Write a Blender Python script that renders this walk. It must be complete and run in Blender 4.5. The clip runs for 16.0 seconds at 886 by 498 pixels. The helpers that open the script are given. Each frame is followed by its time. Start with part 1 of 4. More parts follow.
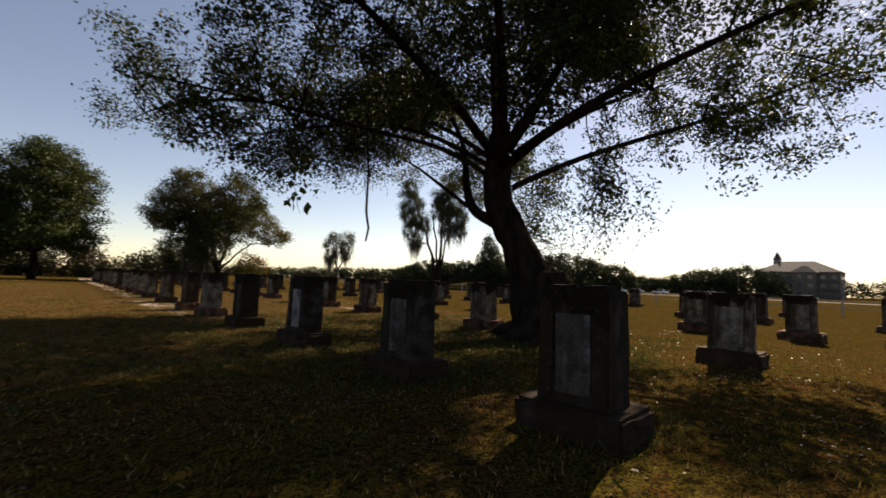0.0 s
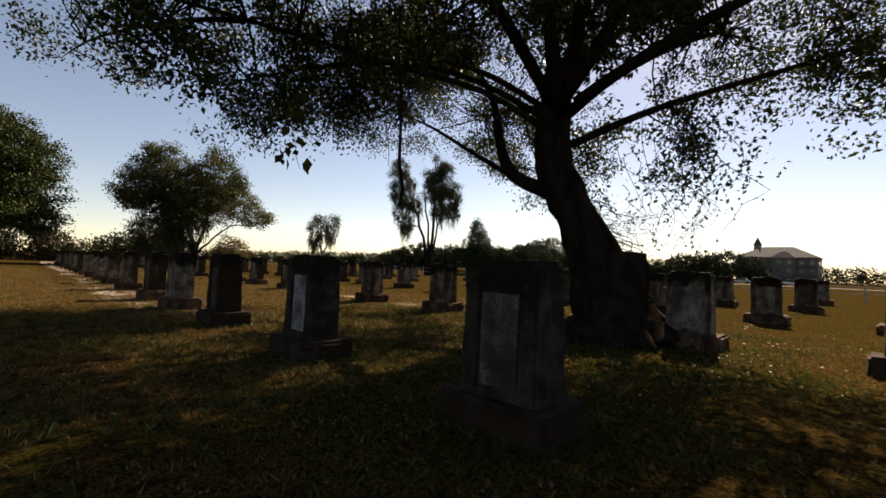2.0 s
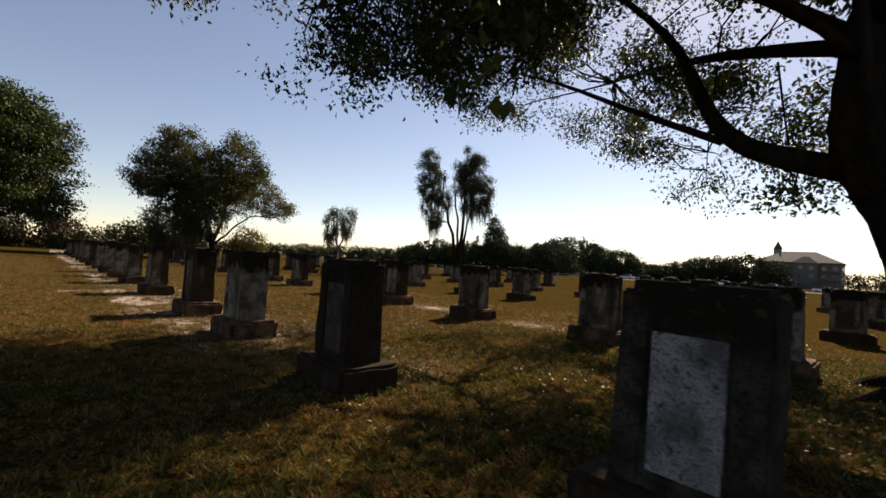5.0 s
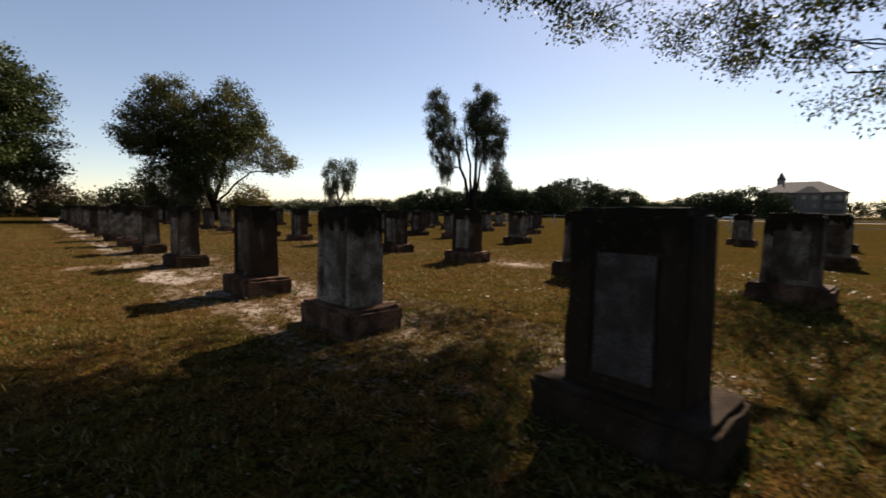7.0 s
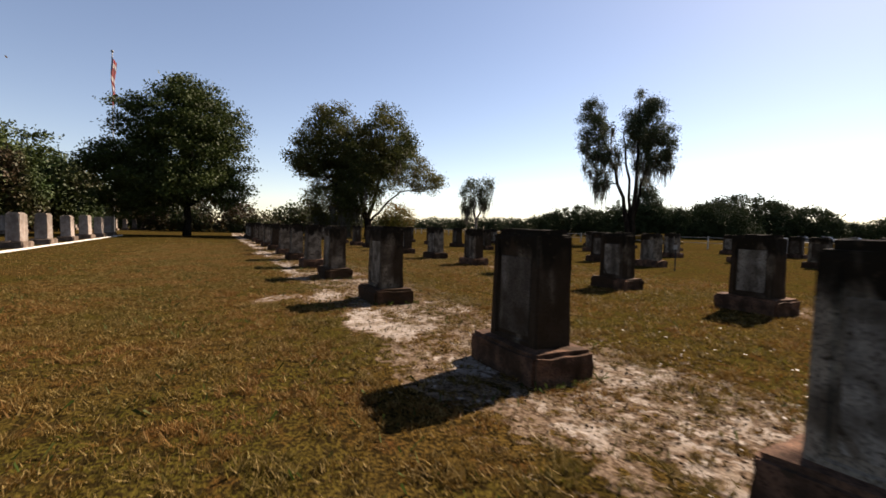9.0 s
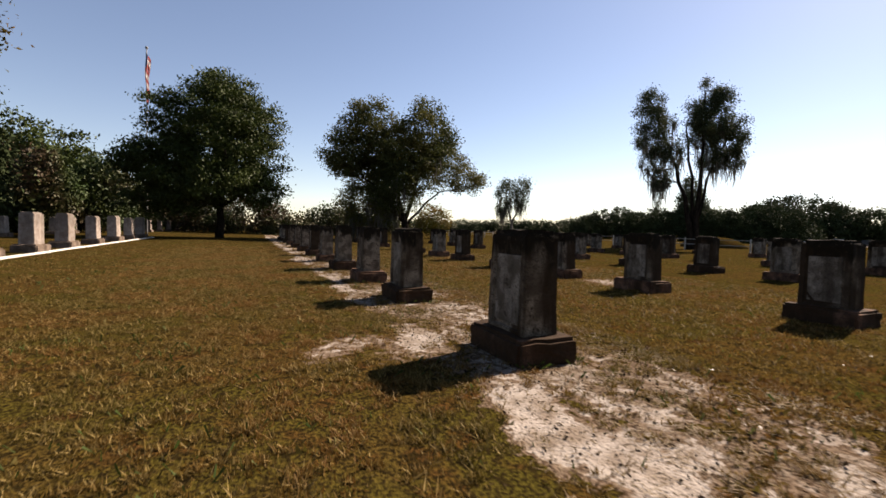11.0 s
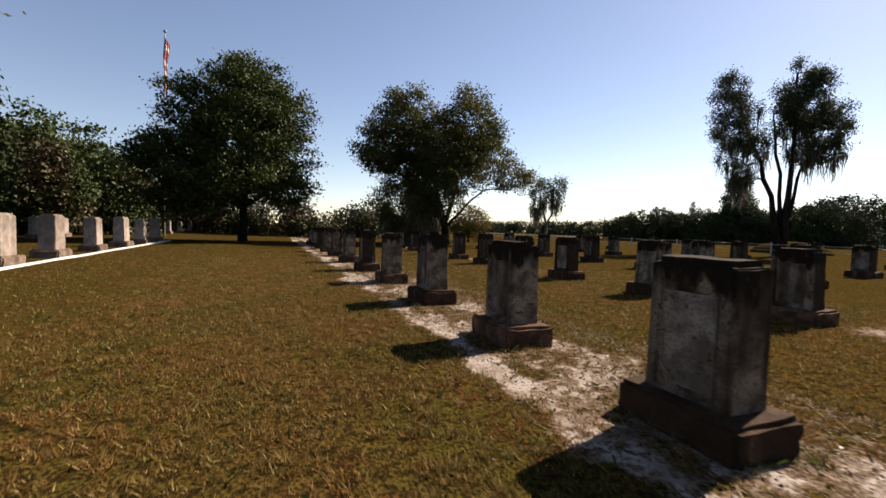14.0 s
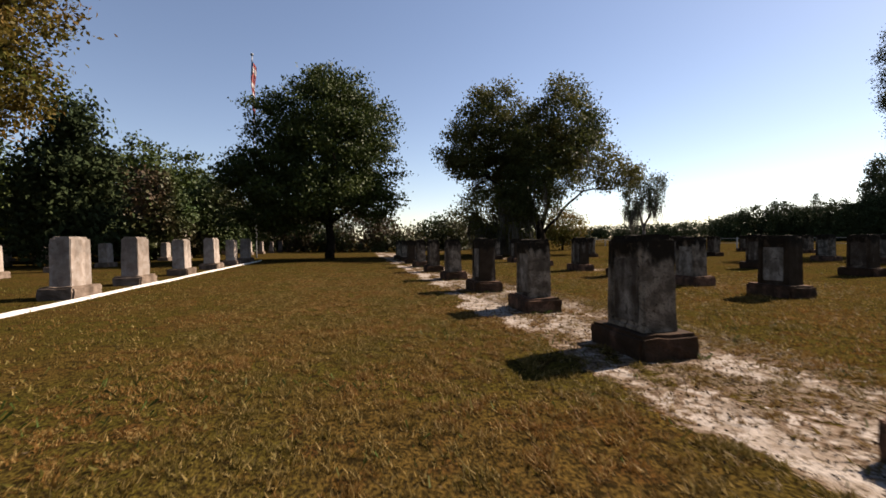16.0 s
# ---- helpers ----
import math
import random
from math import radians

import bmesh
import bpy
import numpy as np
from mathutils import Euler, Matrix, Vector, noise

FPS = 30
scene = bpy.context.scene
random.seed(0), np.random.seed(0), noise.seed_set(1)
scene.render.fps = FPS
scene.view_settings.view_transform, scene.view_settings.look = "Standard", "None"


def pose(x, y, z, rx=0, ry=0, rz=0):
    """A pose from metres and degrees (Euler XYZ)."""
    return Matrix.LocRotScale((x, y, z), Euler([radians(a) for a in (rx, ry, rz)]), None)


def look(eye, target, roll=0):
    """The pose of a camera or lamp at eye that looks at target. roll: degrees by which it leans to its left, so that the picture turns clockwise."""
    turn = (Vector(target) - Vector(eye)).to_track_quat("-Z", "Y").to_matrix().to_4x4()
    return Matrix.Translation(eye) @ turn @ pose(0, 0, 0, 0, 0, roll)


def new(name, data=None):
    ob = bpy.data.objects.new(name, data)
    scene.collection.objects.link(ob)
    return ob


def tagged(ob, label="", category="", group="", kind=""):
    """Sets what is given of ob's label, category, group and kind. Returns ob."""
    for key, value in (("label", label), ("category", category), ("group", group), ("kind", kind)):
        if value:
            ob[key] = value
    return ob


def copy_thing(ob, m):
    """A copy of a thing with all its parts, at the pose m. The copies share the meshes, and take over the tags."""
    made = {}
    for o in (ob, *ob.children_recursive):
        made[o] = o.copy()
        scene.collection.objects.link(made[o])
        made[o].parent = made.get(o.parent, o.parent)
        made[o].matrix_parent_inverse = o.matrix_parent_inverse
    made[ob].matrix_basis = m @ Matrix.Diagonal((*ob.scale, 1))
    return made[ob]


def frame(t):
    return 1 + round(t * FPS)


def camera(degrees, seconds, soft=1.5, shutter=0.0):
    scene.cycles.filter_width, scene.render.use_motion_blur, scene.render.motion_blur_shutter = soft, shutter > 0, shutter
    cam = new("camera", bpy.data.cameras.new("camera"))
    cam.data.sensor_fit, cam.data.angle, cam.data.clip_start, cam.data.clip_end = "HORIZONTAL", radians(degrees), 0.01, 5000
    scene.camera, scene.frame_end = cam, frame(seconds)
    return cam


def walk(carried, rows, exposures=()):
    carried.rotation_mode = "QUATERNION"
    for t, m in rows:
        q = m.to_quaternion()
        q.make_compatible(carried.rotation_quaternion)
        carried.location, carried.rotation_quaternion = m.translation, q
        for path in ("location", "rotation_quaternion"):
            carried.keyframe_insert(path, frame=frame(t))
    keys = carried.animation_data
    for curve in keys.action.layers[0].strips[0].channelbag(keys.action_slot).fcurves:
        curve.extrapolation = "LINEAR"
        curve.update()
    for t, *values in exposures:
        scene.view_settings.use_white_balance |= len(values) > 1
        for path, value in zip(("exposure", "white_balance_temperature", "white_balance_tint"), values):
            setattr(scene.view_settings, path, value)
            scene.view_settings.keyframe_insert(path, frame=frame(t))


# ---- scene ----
cam = camera(90.9, 16.0, 1.6, 0.3)
PATH = [
    (0, (-3.353, -3.822, 1.27), (-2.02, -2.339, 1.42), 2.2),
    (0.5, (-3.106, -3.243, 1.239), (-1.651, -1.879, 1.395), 1.4),
    (1, (-2.901, -2.538, 1.25), (-1.629, -0.997, 1.332), 2.0),
    (1.5, (-2.675, -1.824, 1.183), (-1.337, -0.341, 1.283), 4.4),
    (2, (-2.449, -1.126, 1.2), (-1.056, 0.307, 1.283), 2.3),
    (2.5, (-2.36, -0.39, 1.251), (-1.048, 1.117, 1.337), 2.6),
    (3, (-2.319, 0.394, 1.255), (-0.953, 1.852, 1.35), 3.1),
    (3.5, (-2.342, 1.209, 1.27), (-1.025, 2.714, 1.316), 3.6),
    (6, (-2.126, 4.914, 1.315), (-0.656, 6.27, 1.337), 1.5),
    (6.5, (-2.145, 5.736, 1.253), (-0.636, 7.045, 1.15), 0.6),
    (7, (-2.226, 6.437, 1.244), (-0.839, 7.868, 1.073), 0.8),
    (7.5, (-2.308, 7.204, 1.281), (-1.06, 8.759, 1.125), 1.0),
    (8, (-2.377, 8.007, 1.339), (-1.154, 9.587, 1.239), 1.5),
    (8.5, (-2.343, 8.943, 1.303), (-1.315, 10.655, 1.2), 1.3),
    (11, (-2.328, 13.256, 1.273), (-1.511, 15.079, 1.183), 1.6),
    (11.5, (-2.367, 14.082, 1.32), (-1.433, 15.849, 1.259), 4.1),
    (12, (-2.517, 14.967, 1.36), (-1.628, 16.752, 1.209), 0.8),
    (12.5, (-2.495, 15.896, 1.331), (-1.798, 17.769, 1.255), 3.0),
    (13, (-2.546, 16.769, 1.368), (-1.814, 18.629, 1.309), 1.9),
    (13.5, (-2.604, 17.641, 1.383), (-1.924, 19.519, 1.28), 2.2),
    (14, (-2.679, 18.517, 1.412), (-1.937, 20.372, 1.322), 1.8),
    (14.5, (-2.747, 19.469, 1.353), (-2.157, 21.379, 1.28), 3.5),
    (15, (-2.876, 20.284, 1.37), (-2.212, 22.166, 1.244), 3.2),
    (15.5, (-2.907, 21.214, 1.28), (-2.432, 23.154, 1.177), -0.9),
    (16, (-2.938, 22.101, 1.287), (-2.53, 24.059, 1.245), -0.8),
]
walk(cam, [(t, look(e, g, r)) for t, e, g, r in PATH], [(0, 1.32, 8200, 20), (3.7, 1.28, 8000, 20), (6, 1.26, 7650, 19), (7.5, 1.31, 7400, 18), (8.7, 1.43, 7350, 20), (11, 1.45, 7300, 20), (16, 1.42, 7200, 19)])

# ---- light ----
SUN_WAY = Vector((0.775, 0.225, 0.64)).normalized()
world = bpy.data.worlds.new("world")
scene.world = world
world.use_nodes = True
wn = world.node_tree
sky = wn.nodes.new("ShaderNodeTexSky")
sky.sky_type, sky.sun_disc = "NISHITA", False
sky.sun_elevation, sky.sun_rotation = math.asin(SUN_WAY.z), math.atan2(SUN_WAY.x, SUN_WAY.y)
sky.air_density, sky.dust_density, sky.ozone_density = 0.9, 0.18, 1.2
wn.nodes["Background"].inputs["Strength"].default_value = 0.058
wn.links.new(sky.outputs[0], wn.nodes["Background"].inputs["Color"])
sun = new("sun", bpy.data.lights.new("sun", "SUN"))
sun.data.energy, sun.data.angle, sun.data.color = 5.0, radians(0.5), (1.0, 0.93, 0.82)
sun.matrix_world = look(SUN_WAY * 60, (0, 0, 0))

# ---- materials ----


def node(nt, kind, **values):
    n = nt.nodes.new(kind)
    for key, value in values.items():
        n.inputs[key].default_value = value
    return n


def noise_at(nt, where, scale, detail=4.0, stretch=(1, 1, 1)):
    m = node(nt, "ShaderNodeMapping", Scale=stretch)
    nt.links.new(where, m.inputs["Vector"])
    n = node(nt, "ShaderNodeTexNoise", Scale=scale, Detail=detail)
    nt.links.new(m.outputs[0], n.inputs["Vector"])
    return n.outputs["Fac"]


def band(nt, value, low, high):
    r = nt.nodes.new("ShaderNodeMapRange")
    r.interpolation_type = "SMOOTHSTEP"
    r.inputs["From Min"].default_value, r.inputs["From Max"].default_value = low, high
    nt.links.new(value, r.inputs["Value"])
    return r.outputs[0]


def blend(nt, fac, a, b):
    m = nt.nodes.new("ShaderNodeMix")
    m.data_type = "RGBA"
    for socket, value in ((m.inputs[0], fac), (m.inputs[6], a), (m.inputs[7], b)):
        if isinstance(value, bpy.types.NodeSocket):
            nt.links.new(value, socket)
        elif isinstance(value, tuple):
            socket.default_value = (*value, 1)
        else:
            socket.default_value = value
    return m.outputs[2]


def maths(nt, op, a, b):
    m = nt.nodes.new("ShaderNodeMath")
    m.operation = op
    for socket, value in zip(m.inputs, (a, b)):
        if isinstance(value, bpy.types.NodeSocket):
            nt.links.new(value, socket)
        else:
            socket.default_value = value
    return m.outputs[0]


def begin(name):
    m = bpy.data.materials.new(name)
    m.use_nodes = True
    nt = m.node_tree
    geo = nt.nodes.new("ShaderNodeNewGeometry")
    return m, nt, nt.nodes["Principled BSDF"], geo


def relief(nt, bsdf, height, strength, distance=0.02):
    b = node(nt, "ShaderNodeBump", Strength=strength, Distance=distance)
    nt.links.new(height, b.inputs["Height"])
    nt.links.new(b.outputs[0], bsdf.inputs["Normal"])


def plain(name, c1, c2, scale=6.0, rough=0.85, bump=0.3, bscale=40.0, metal=0.0, stretch=(1, 1, 1), spread=0.0):
    """Two colours mixed by coarse and fine grain, with relief; spread varies piece from piece."""
    m, nt, bsdf, geo = begin(name)
    where = geo.outputs["Position"]
    a = noise_at(nt, where, scale, 5, stretch)
    f = noise_at(nt, where, bscale, 3, stretch)
    mixed = maths(nt, "ADD", maths(nt, "MULTIPLY", a, 0.7), maths(nt, "MULTIPLY", f, 0.3))
    colour = blend(nt, band(nt, mixed, 0.38, 0.62), c1, c2)
    if spread:
        dark = tuple(v * (1 - spread) for v in c1)
        colour = blend(nt, maths(nt, "MULTIPLY", geo.outputs["Random Per Island"], spread), colour, dark)
    nt.links.new(colour, bsdf.inputs["Base Color"])
    bsdf.inputs["Roughness"].default_value, bsdf.inputs["Metallic"].default_value = rough, metal
    relief(nt, bsdf, f, bump)
    return m


def leafy(name, c1, c2, c3, scale=0.6, through_light=0.35, rough=0.55, gloss=0.07):
    """Leaves: colours by patch and by leaf, some light coming through."""
    m, nt, bsdf, geo = begin(name)
    patch = noise_at(nt, geo.outputs["Position"], scale, 3)
    colour = blend(nt, band(nt, patch, 0.35, 0.65), c1, c2)
    colour = blend(nt, band(nt, geo.outputs["Random Per Island"], 0.5, 1.0), colour, c3)
    nt.links.new(colour, bsdf.inputs["Base Color"])
    bsdf.inputs["Roughness"].default_value = rough
    bsdf.inputs["Specular IOR Level"].default_value = gloss
    back = nt.nodes.new("ShaderNodeBsdfTranslucent")
    nt.links.new(colour, back.inputs["Color"])
    mix = node(nt, "ShaderNodeMixShader", Fac=through_light)
    nt.links.new(bsdf.outputs[0], mix.inputs[1])
    nt.links.new(back.outputs[0], mix.inputs[2])
    nt.links.new(mix.outputs[0], nt.nodes["Material Output"].inputs["Surface"])
    return m


def stone_material(name, pale, grey, dirt, lichen):
    """Weathered cast stone: pale ground, grey blotches, dark runs down the faces, black lichen near the top."""
    m, nt, bsdf, geo = begin(name)
    where = geo.outputs["Position"]
    info = nt.nodes.new("ShaderNodeObjectInfo")
    shift = nt.nodes.new("ShaderNodeVectorMath")
    shift.operation = "ADD"
    nt.links.new(where, shift.inputs[0])
    far = nt.nodes.new("ShaderNodeVectorMath")
    far.operation = "SCALE"
    far.inputs[0].default_value = (37.0, 19.0, 0.0)
    nt.links.new(info.outputs["Random"], far.inputs["Scale"])
    nt.links.new(far.outputs[0], shift.inputs[1])
    p = shift.outputs[0]
    colour = blend(nt, band(nt, noise_at(nt, p, 5.0, 6), 0.35, 0.65), pale, grey)
    fine = noise_at(nt, p, 60.0, 4)
    colour = blend(nt, band(nt, fine, 0.42, 0.75), colour, tuple(v * 0.72 for v in grey))
    runs = noise_at(nt, p, 1.0, 5, (3.2, 3.2, 0.55))
    amount = maths(nt, "ADD", runs, maths(nt, "MULTIPLY", maths(nt, "SUBTRACT", info.outputs["Random"], 0.35), 0.30))
    colour = blend(nt, maths(nt, "MULTIPLY", band(nt, amount, 0.42, 0.64), dirt), colour, (0.0265, 0.0165, 0.0092))
    split = nt.nodes.new("ShaderNodeSeparateXYZ")
    nt.links.new(where, split.inputs[0])
    rise = maths(nt, "ADD", split.outputs[2], maths(nt, "MULTIPLY", noise_at(nt, p, 6.0, 5, (1, 1, 0.4)), 0.9))
    colour = blend(nt, maths(nt, "MULTIPLY", band(nt, rise, 1.40, 1.58), lichen), colour, (0.0145, 0.0112, 0.00726))
    spots = noise_at(nt, p, 17.0, 4)
    colour = blend(nt, maths(nt, "MULTIPLY", band(nt, spots, 0.60, 0.68), dirt), colour, (0.0396, 0.029, 0.0185))
    nt.links.new(colour, bsdf.inputs["Base Color"])
    bsdf.inputs["Roughness"].default_value = 0.93
    bsdf.inputs["Specular IOR Level"].default_value = 0.06
    relief(nt, bsdf, maths(nt, "ADD", fine, maths(nt, "MULTIPLY", noise_at(nt, p, 14.0, 4), 1.5)), 0.55, 0.012)
    return m


def ground_material():
    m, nt, bsdf, geo = begin("ground")
    where = geo.outputs["Position"]
    wide = noise_at(nt, where, 0.55, 4)
    mid = noise_at(nt, where, 3.2, 5)
    fine = noise_at(nt, where, 38.0, 4)
    colour = blend(nt, band(nt, wide, 0.4, 0.62), (0.0561, 0.0442, 0.00858), (0.0739, 0.0449, 0.0119))
    colour = blend(nt, band(nt, mid, 0.5, 0.7), colour, (0.0647, 0.0297, 0.00924))
    colour = blend(nt, band(nt, noise_at(nt, where, 11.0, 3), 0.50, 0.66), colour, (0.0172, 0.0119, 0.00396))
    colour = blend(nt, band(nt, fine, 0.40, 0.62), colour, (0.0145, 0.0099, 0.00396))
    mask = nt.nodes.new("ShaderNodeAttribute")
    mask.attribute_name = "sand"
    edge = maths(nt, "ADD", mask.outputs["Fac"], maths(nt, "MULTIPLY", maths(nt, "SUBTRACT", noise_at(nt, where, 9.0, 7), 0.5), 1.5))
    grit = noise_at(nt, where, 30.0, 5)
    sand = blend(nt, band(nt, noise_at(nt, where, 4.0, 5), 0.4, 0.65), (0.285, 0.248, 0.212), (0.175, 0.138, 0.106))
    sand = blend(nt, band(nt, grit, 0.56, 0.66), sand, (0.0644, 0.047, 0.0297))
    soil = blend(nt, band(nt, grit, 0.42, 0.6), (0.139, 0.1, 0.0693), (0.0561, 0.0363, 0.0224))
    colour = blend(nt, band(nt, edge, 0.30, 0.42), colour, soil)
    colour = blend(nt, band(nt, edge, 0.56, 0.70), colour, sand)
    nt.links.new(colour, bsdf.inputs["Base Color"])
    bsdf.inputs["Roughness"].default_value = 0.95
    bsdf.inputs["Specular IOR Level"].default_value = 0.0
    relief(nt, bsdf, maths(nt, "ADD", fine, mid), 0.7, 0.03)
    return m


GROUND = ground_material()
BLADE = leafy("grass", (0.0739, 0.0548, 0.0099), (0.128, 0.060, 0.0145), (0.25, 0.175, 0.065), 0.75, 0.3, 0.6)
OLIVE_BLADE = leafy("olive_grass", (0.066, 0.0581, 0.0106), (0.099, 0.066, 0.0158), (0.139, 0.109, 0.033), 0.5, 0.3, 0.6)
GREEN_BLADE = leafy("green_weed", (0.0297, 0.0495, 0.0099), (0.0446, 0.0644, 0.0149), (0.0594, 0.0644, 0.0198), 1.0, 0.3, 0.6)
STRAW = leafy("straw", (0.165, 0.122, 0.0726), (0.106, 0.0693, 0.0396), (0.238, 0.191, 0.125), 3.0, 0.15, 0.7)
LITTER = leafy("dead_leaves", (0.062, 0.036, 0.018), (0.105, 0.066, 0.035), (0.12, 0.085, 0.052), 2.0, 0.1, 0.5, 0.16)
STONE = stone_material("weathered_stone", (0.255, 0.212, 0.160), (0.082, 0.064, 0.046), 0.93, 1.0)
BASE_STONE = stone_material("stained_base_stone", (0.16, 0.088, 0.056), (0.048, 0.029, 0.020), 0.85, 0.0)
PALE_STONE = stone_material("pale_stone", (0.33, 0.284, 0.244), (0.244, 0.195, 0.158), 0.35, 0.25)
PALE_BASE = stone_material("pale_base_stone", (0.19, 0.143, 0.109), (0.128, 0.095, 0.0713), 0.5, 0.0)
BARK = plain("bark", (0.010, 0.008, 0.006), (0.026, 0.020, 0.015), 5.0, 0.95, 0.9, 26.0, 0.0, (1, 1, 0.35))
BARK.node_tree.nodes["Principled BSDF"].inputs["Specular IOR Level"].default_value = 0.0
GREY_BARK = plain("grey_bark", (0.0462, 0.0393, 0.0323), (0.0878, 0.0785, 0.067), 4.0, 0.95, 0.8, 20.0, 0.0, (1, 1, 0.3))
MOSS = leafy("spanish_moss", (0.075, 0.07125, 0.05625), (0.105, 0.0975, 0.075), (0.05625, 0.04875, 0.0375), 1.5, 0.25, 0.9)
LEAF_NEAR = leafy("broad_leaf", (0.018, 0.028, 0.007), (0.028, 0.038, 0.010), (0.060, 0.072, 0.016), 0.8, 0.30, 0.5)
LEAF_DARK = leafy("dark_oak_leaf", (0.026, 0.038, 0.008), (0.038, 0.052, 0.011), (0.046, 0.060, 0.013), 0.5, 0.12, 0.55, 0.10)
LEAF_OLIVE = leafy("olive_leaf", (0.036, 0.044, 0.012), (0.085, 0.075, 0.020), (0.055, 0.062, 0.018), 0.22, 0.3, 0.55)
LEAF_CEDAR = leafy("cedar_leaf", (0.028, 0.040, 0.018), (0.045, 0.055, 0.026), (0.06, 0.066, 0.036), 0.4, 0.2, 0.7)
LEAF_GOLD = leafy("turning_leaf", (0.06, 0.068, 0.0128), (0.115, 0.062, 0.012), (0.080, 0.060, 0.014), 0.35, 0.3, 0.6)
LEAF_FAR = leafy("far_leaf", (0.020, 0.030, 0.012), (0.032, 0.042, 0.016), (0.027, 0.036, 0.014), 0.12, 0.06, 0.9)
LEAF_HEDGE = leafy("brown_scrub_leaf", (0.030, 0.052, 0.012), (0.062, 0.040, 0.020), (0.042, 0.056, 0.015), 0.16, 0.12, 0.6, 0.2)
WHITE = plain("white_paint", (0.62, 0.59, 0.54), (0.44, 0.41, 0.36), 8.0, 0.7, 0.2, 60.0)
METAL = plain("pale_metal", (0.16, 0.16, 0.16), (0.12, 0.12, 0.12), 3.0, 0.55, 0.05, 30.0, 0.3)
GALV = plain("galvanised", (0.36, 0.36, 0.34), (0.28, 0.28, 0.26), 6.0, 0.6, 0.1, 40.0, 0.3)
RED = plain("red_cloth", (0.34, 0.07, 0.06), (0.28, 0.055, 0.05), 5.0, 0.9, 0.2, 50.0)
WHITE_CLOTH = plain("white_cloth", (0.55, 0.48, 0.45), (0.48, 0.42, 0.39), 5.0, 0.9, 0.2, 50.0)
BLUE = plain("blue_cloth", (0.03, 0.045, 0.16), (0.025, 0.035, 0.12), 5.0, 0.9, 0.2, 50.0)
WALL = plain("beige_siding", (0.11, 0.0964, 0.0838), (0.0931, 0.0818, 0.0706), 0.5, 0.9, 0.2, 6.0, 0.0, (0.2, 0.2, 6.0))
ROOF = plain("shingle_roof", (0.060, 0.058, 0.055), (0.044, 0.042, 0.040), 0.8, 0.95, 0.4, 5.0)
TRIM = plain("pale_trim", (0.168, 0.161, 0.151), (0.148, 0.142, 0.132), 1.0, 0.8, 0.1, 10.0)
PANE = plain("dark_glass", (0.03, 0.035, 0.04), (0.05, 0.055, 0.06), 0.3, 0.12, 0.02, 3.0)
ASPHALT = plain("asphalt", (0.055, 0.054, 0.052), (0.075, 0.073, 0.07), 0.4, 0.95, 0.3, 25.0)
CAR_WHITE = plain("white_car_paint", (0.75, 0.75, 0.75), (0.70, 0.70, 0.70), 1.0, 0.2, 0.0, 5.0)
CAR_DARK = plain("dark_car_paint", (0.06, 0.065, 0.075), (0.05, 0.055, 0.06), 1.0, 0.2, 0.0, 5.0)
CAR_SILVER = plain("silver_car_paint", (0.45, 0.46, 0.47), (0.42, 0.43, 0.44), 1.0, 0.22, 0.0, 5.0, 0.6)
RUBBER = plain("rubber", (0.02, 0.02, 0.02), (0.03, 0.03, 0.03), 5.0, 0.9, 0.1, 40.0)

# ---- building blocks ----
rng = np.random.default_rng(7)


def link(name, mesh, material, parent=None, label="", smooth=False):
    mesh.materials.append(material)
    if smooth:
        mesh.polygons.foreach_set("use_smooth", np.ones(len(mesh.polygons), dtype=bool))
    ob = new(name, mesh)
    if parent is not None:
        ob.parent = parent
    if label:
        tagged(ob, label)
    return ob


def part(name, bm, material, parent, label="", smooth=False):
    mesh = bpy.data.meshes.new(name)
    bm.to_mesh(mesh)
    bm.free()
    return link(name, mesh, material, parent, label, smooth)


def faces_mesh(name, verts, corners):
    """A mesh of separate faces with the given number of corners, from an array of vertices in order."""
    n = len(verts) // corners
    mesh = bpy.data.meshes.new(name)
    mesh.vertices.add(n * corners)
    mesh.vertices.foreach_set("co", np.ascontiguousarray(verts, dtype=np.float32).ravel())
    mesh.loops.add(n * corners)
    mesh.loops.foreach_set("vertex_index", np.arange(n * corners, dtype=np.int32))
    mesh.polygons.add(n)
    mesh.polygons.foreach_set("loop_start", np.arange(0, n * corners, corners, dtype=np.int32))
    mesh.update(calc_edges=True)
    return mesh


def box(bm, lo, hi, bevel=0.0):
    made = bmesh.ops.create_cube(bm, size=1.0)
    lo, hi = Vector(lo), Vector(hi)
    for v in made["verts"]:
        v.co = Vector(((a + b) / 2 + c * (b - a) for a, b, c in zip(lo, hi, v.co)))
    if bevel:
        bmesh.ops.bevel(bm, geom=list({e for v in made["verts"] for e in v.link_edges}), offset=bevel, segments=2, affect="EDGES", clamp_overlap=True)


def boxed(lo, hi, bevel=0.0):
    bm = bmesh.new()
    box(bm, lo, hi, bevel)
    return bm


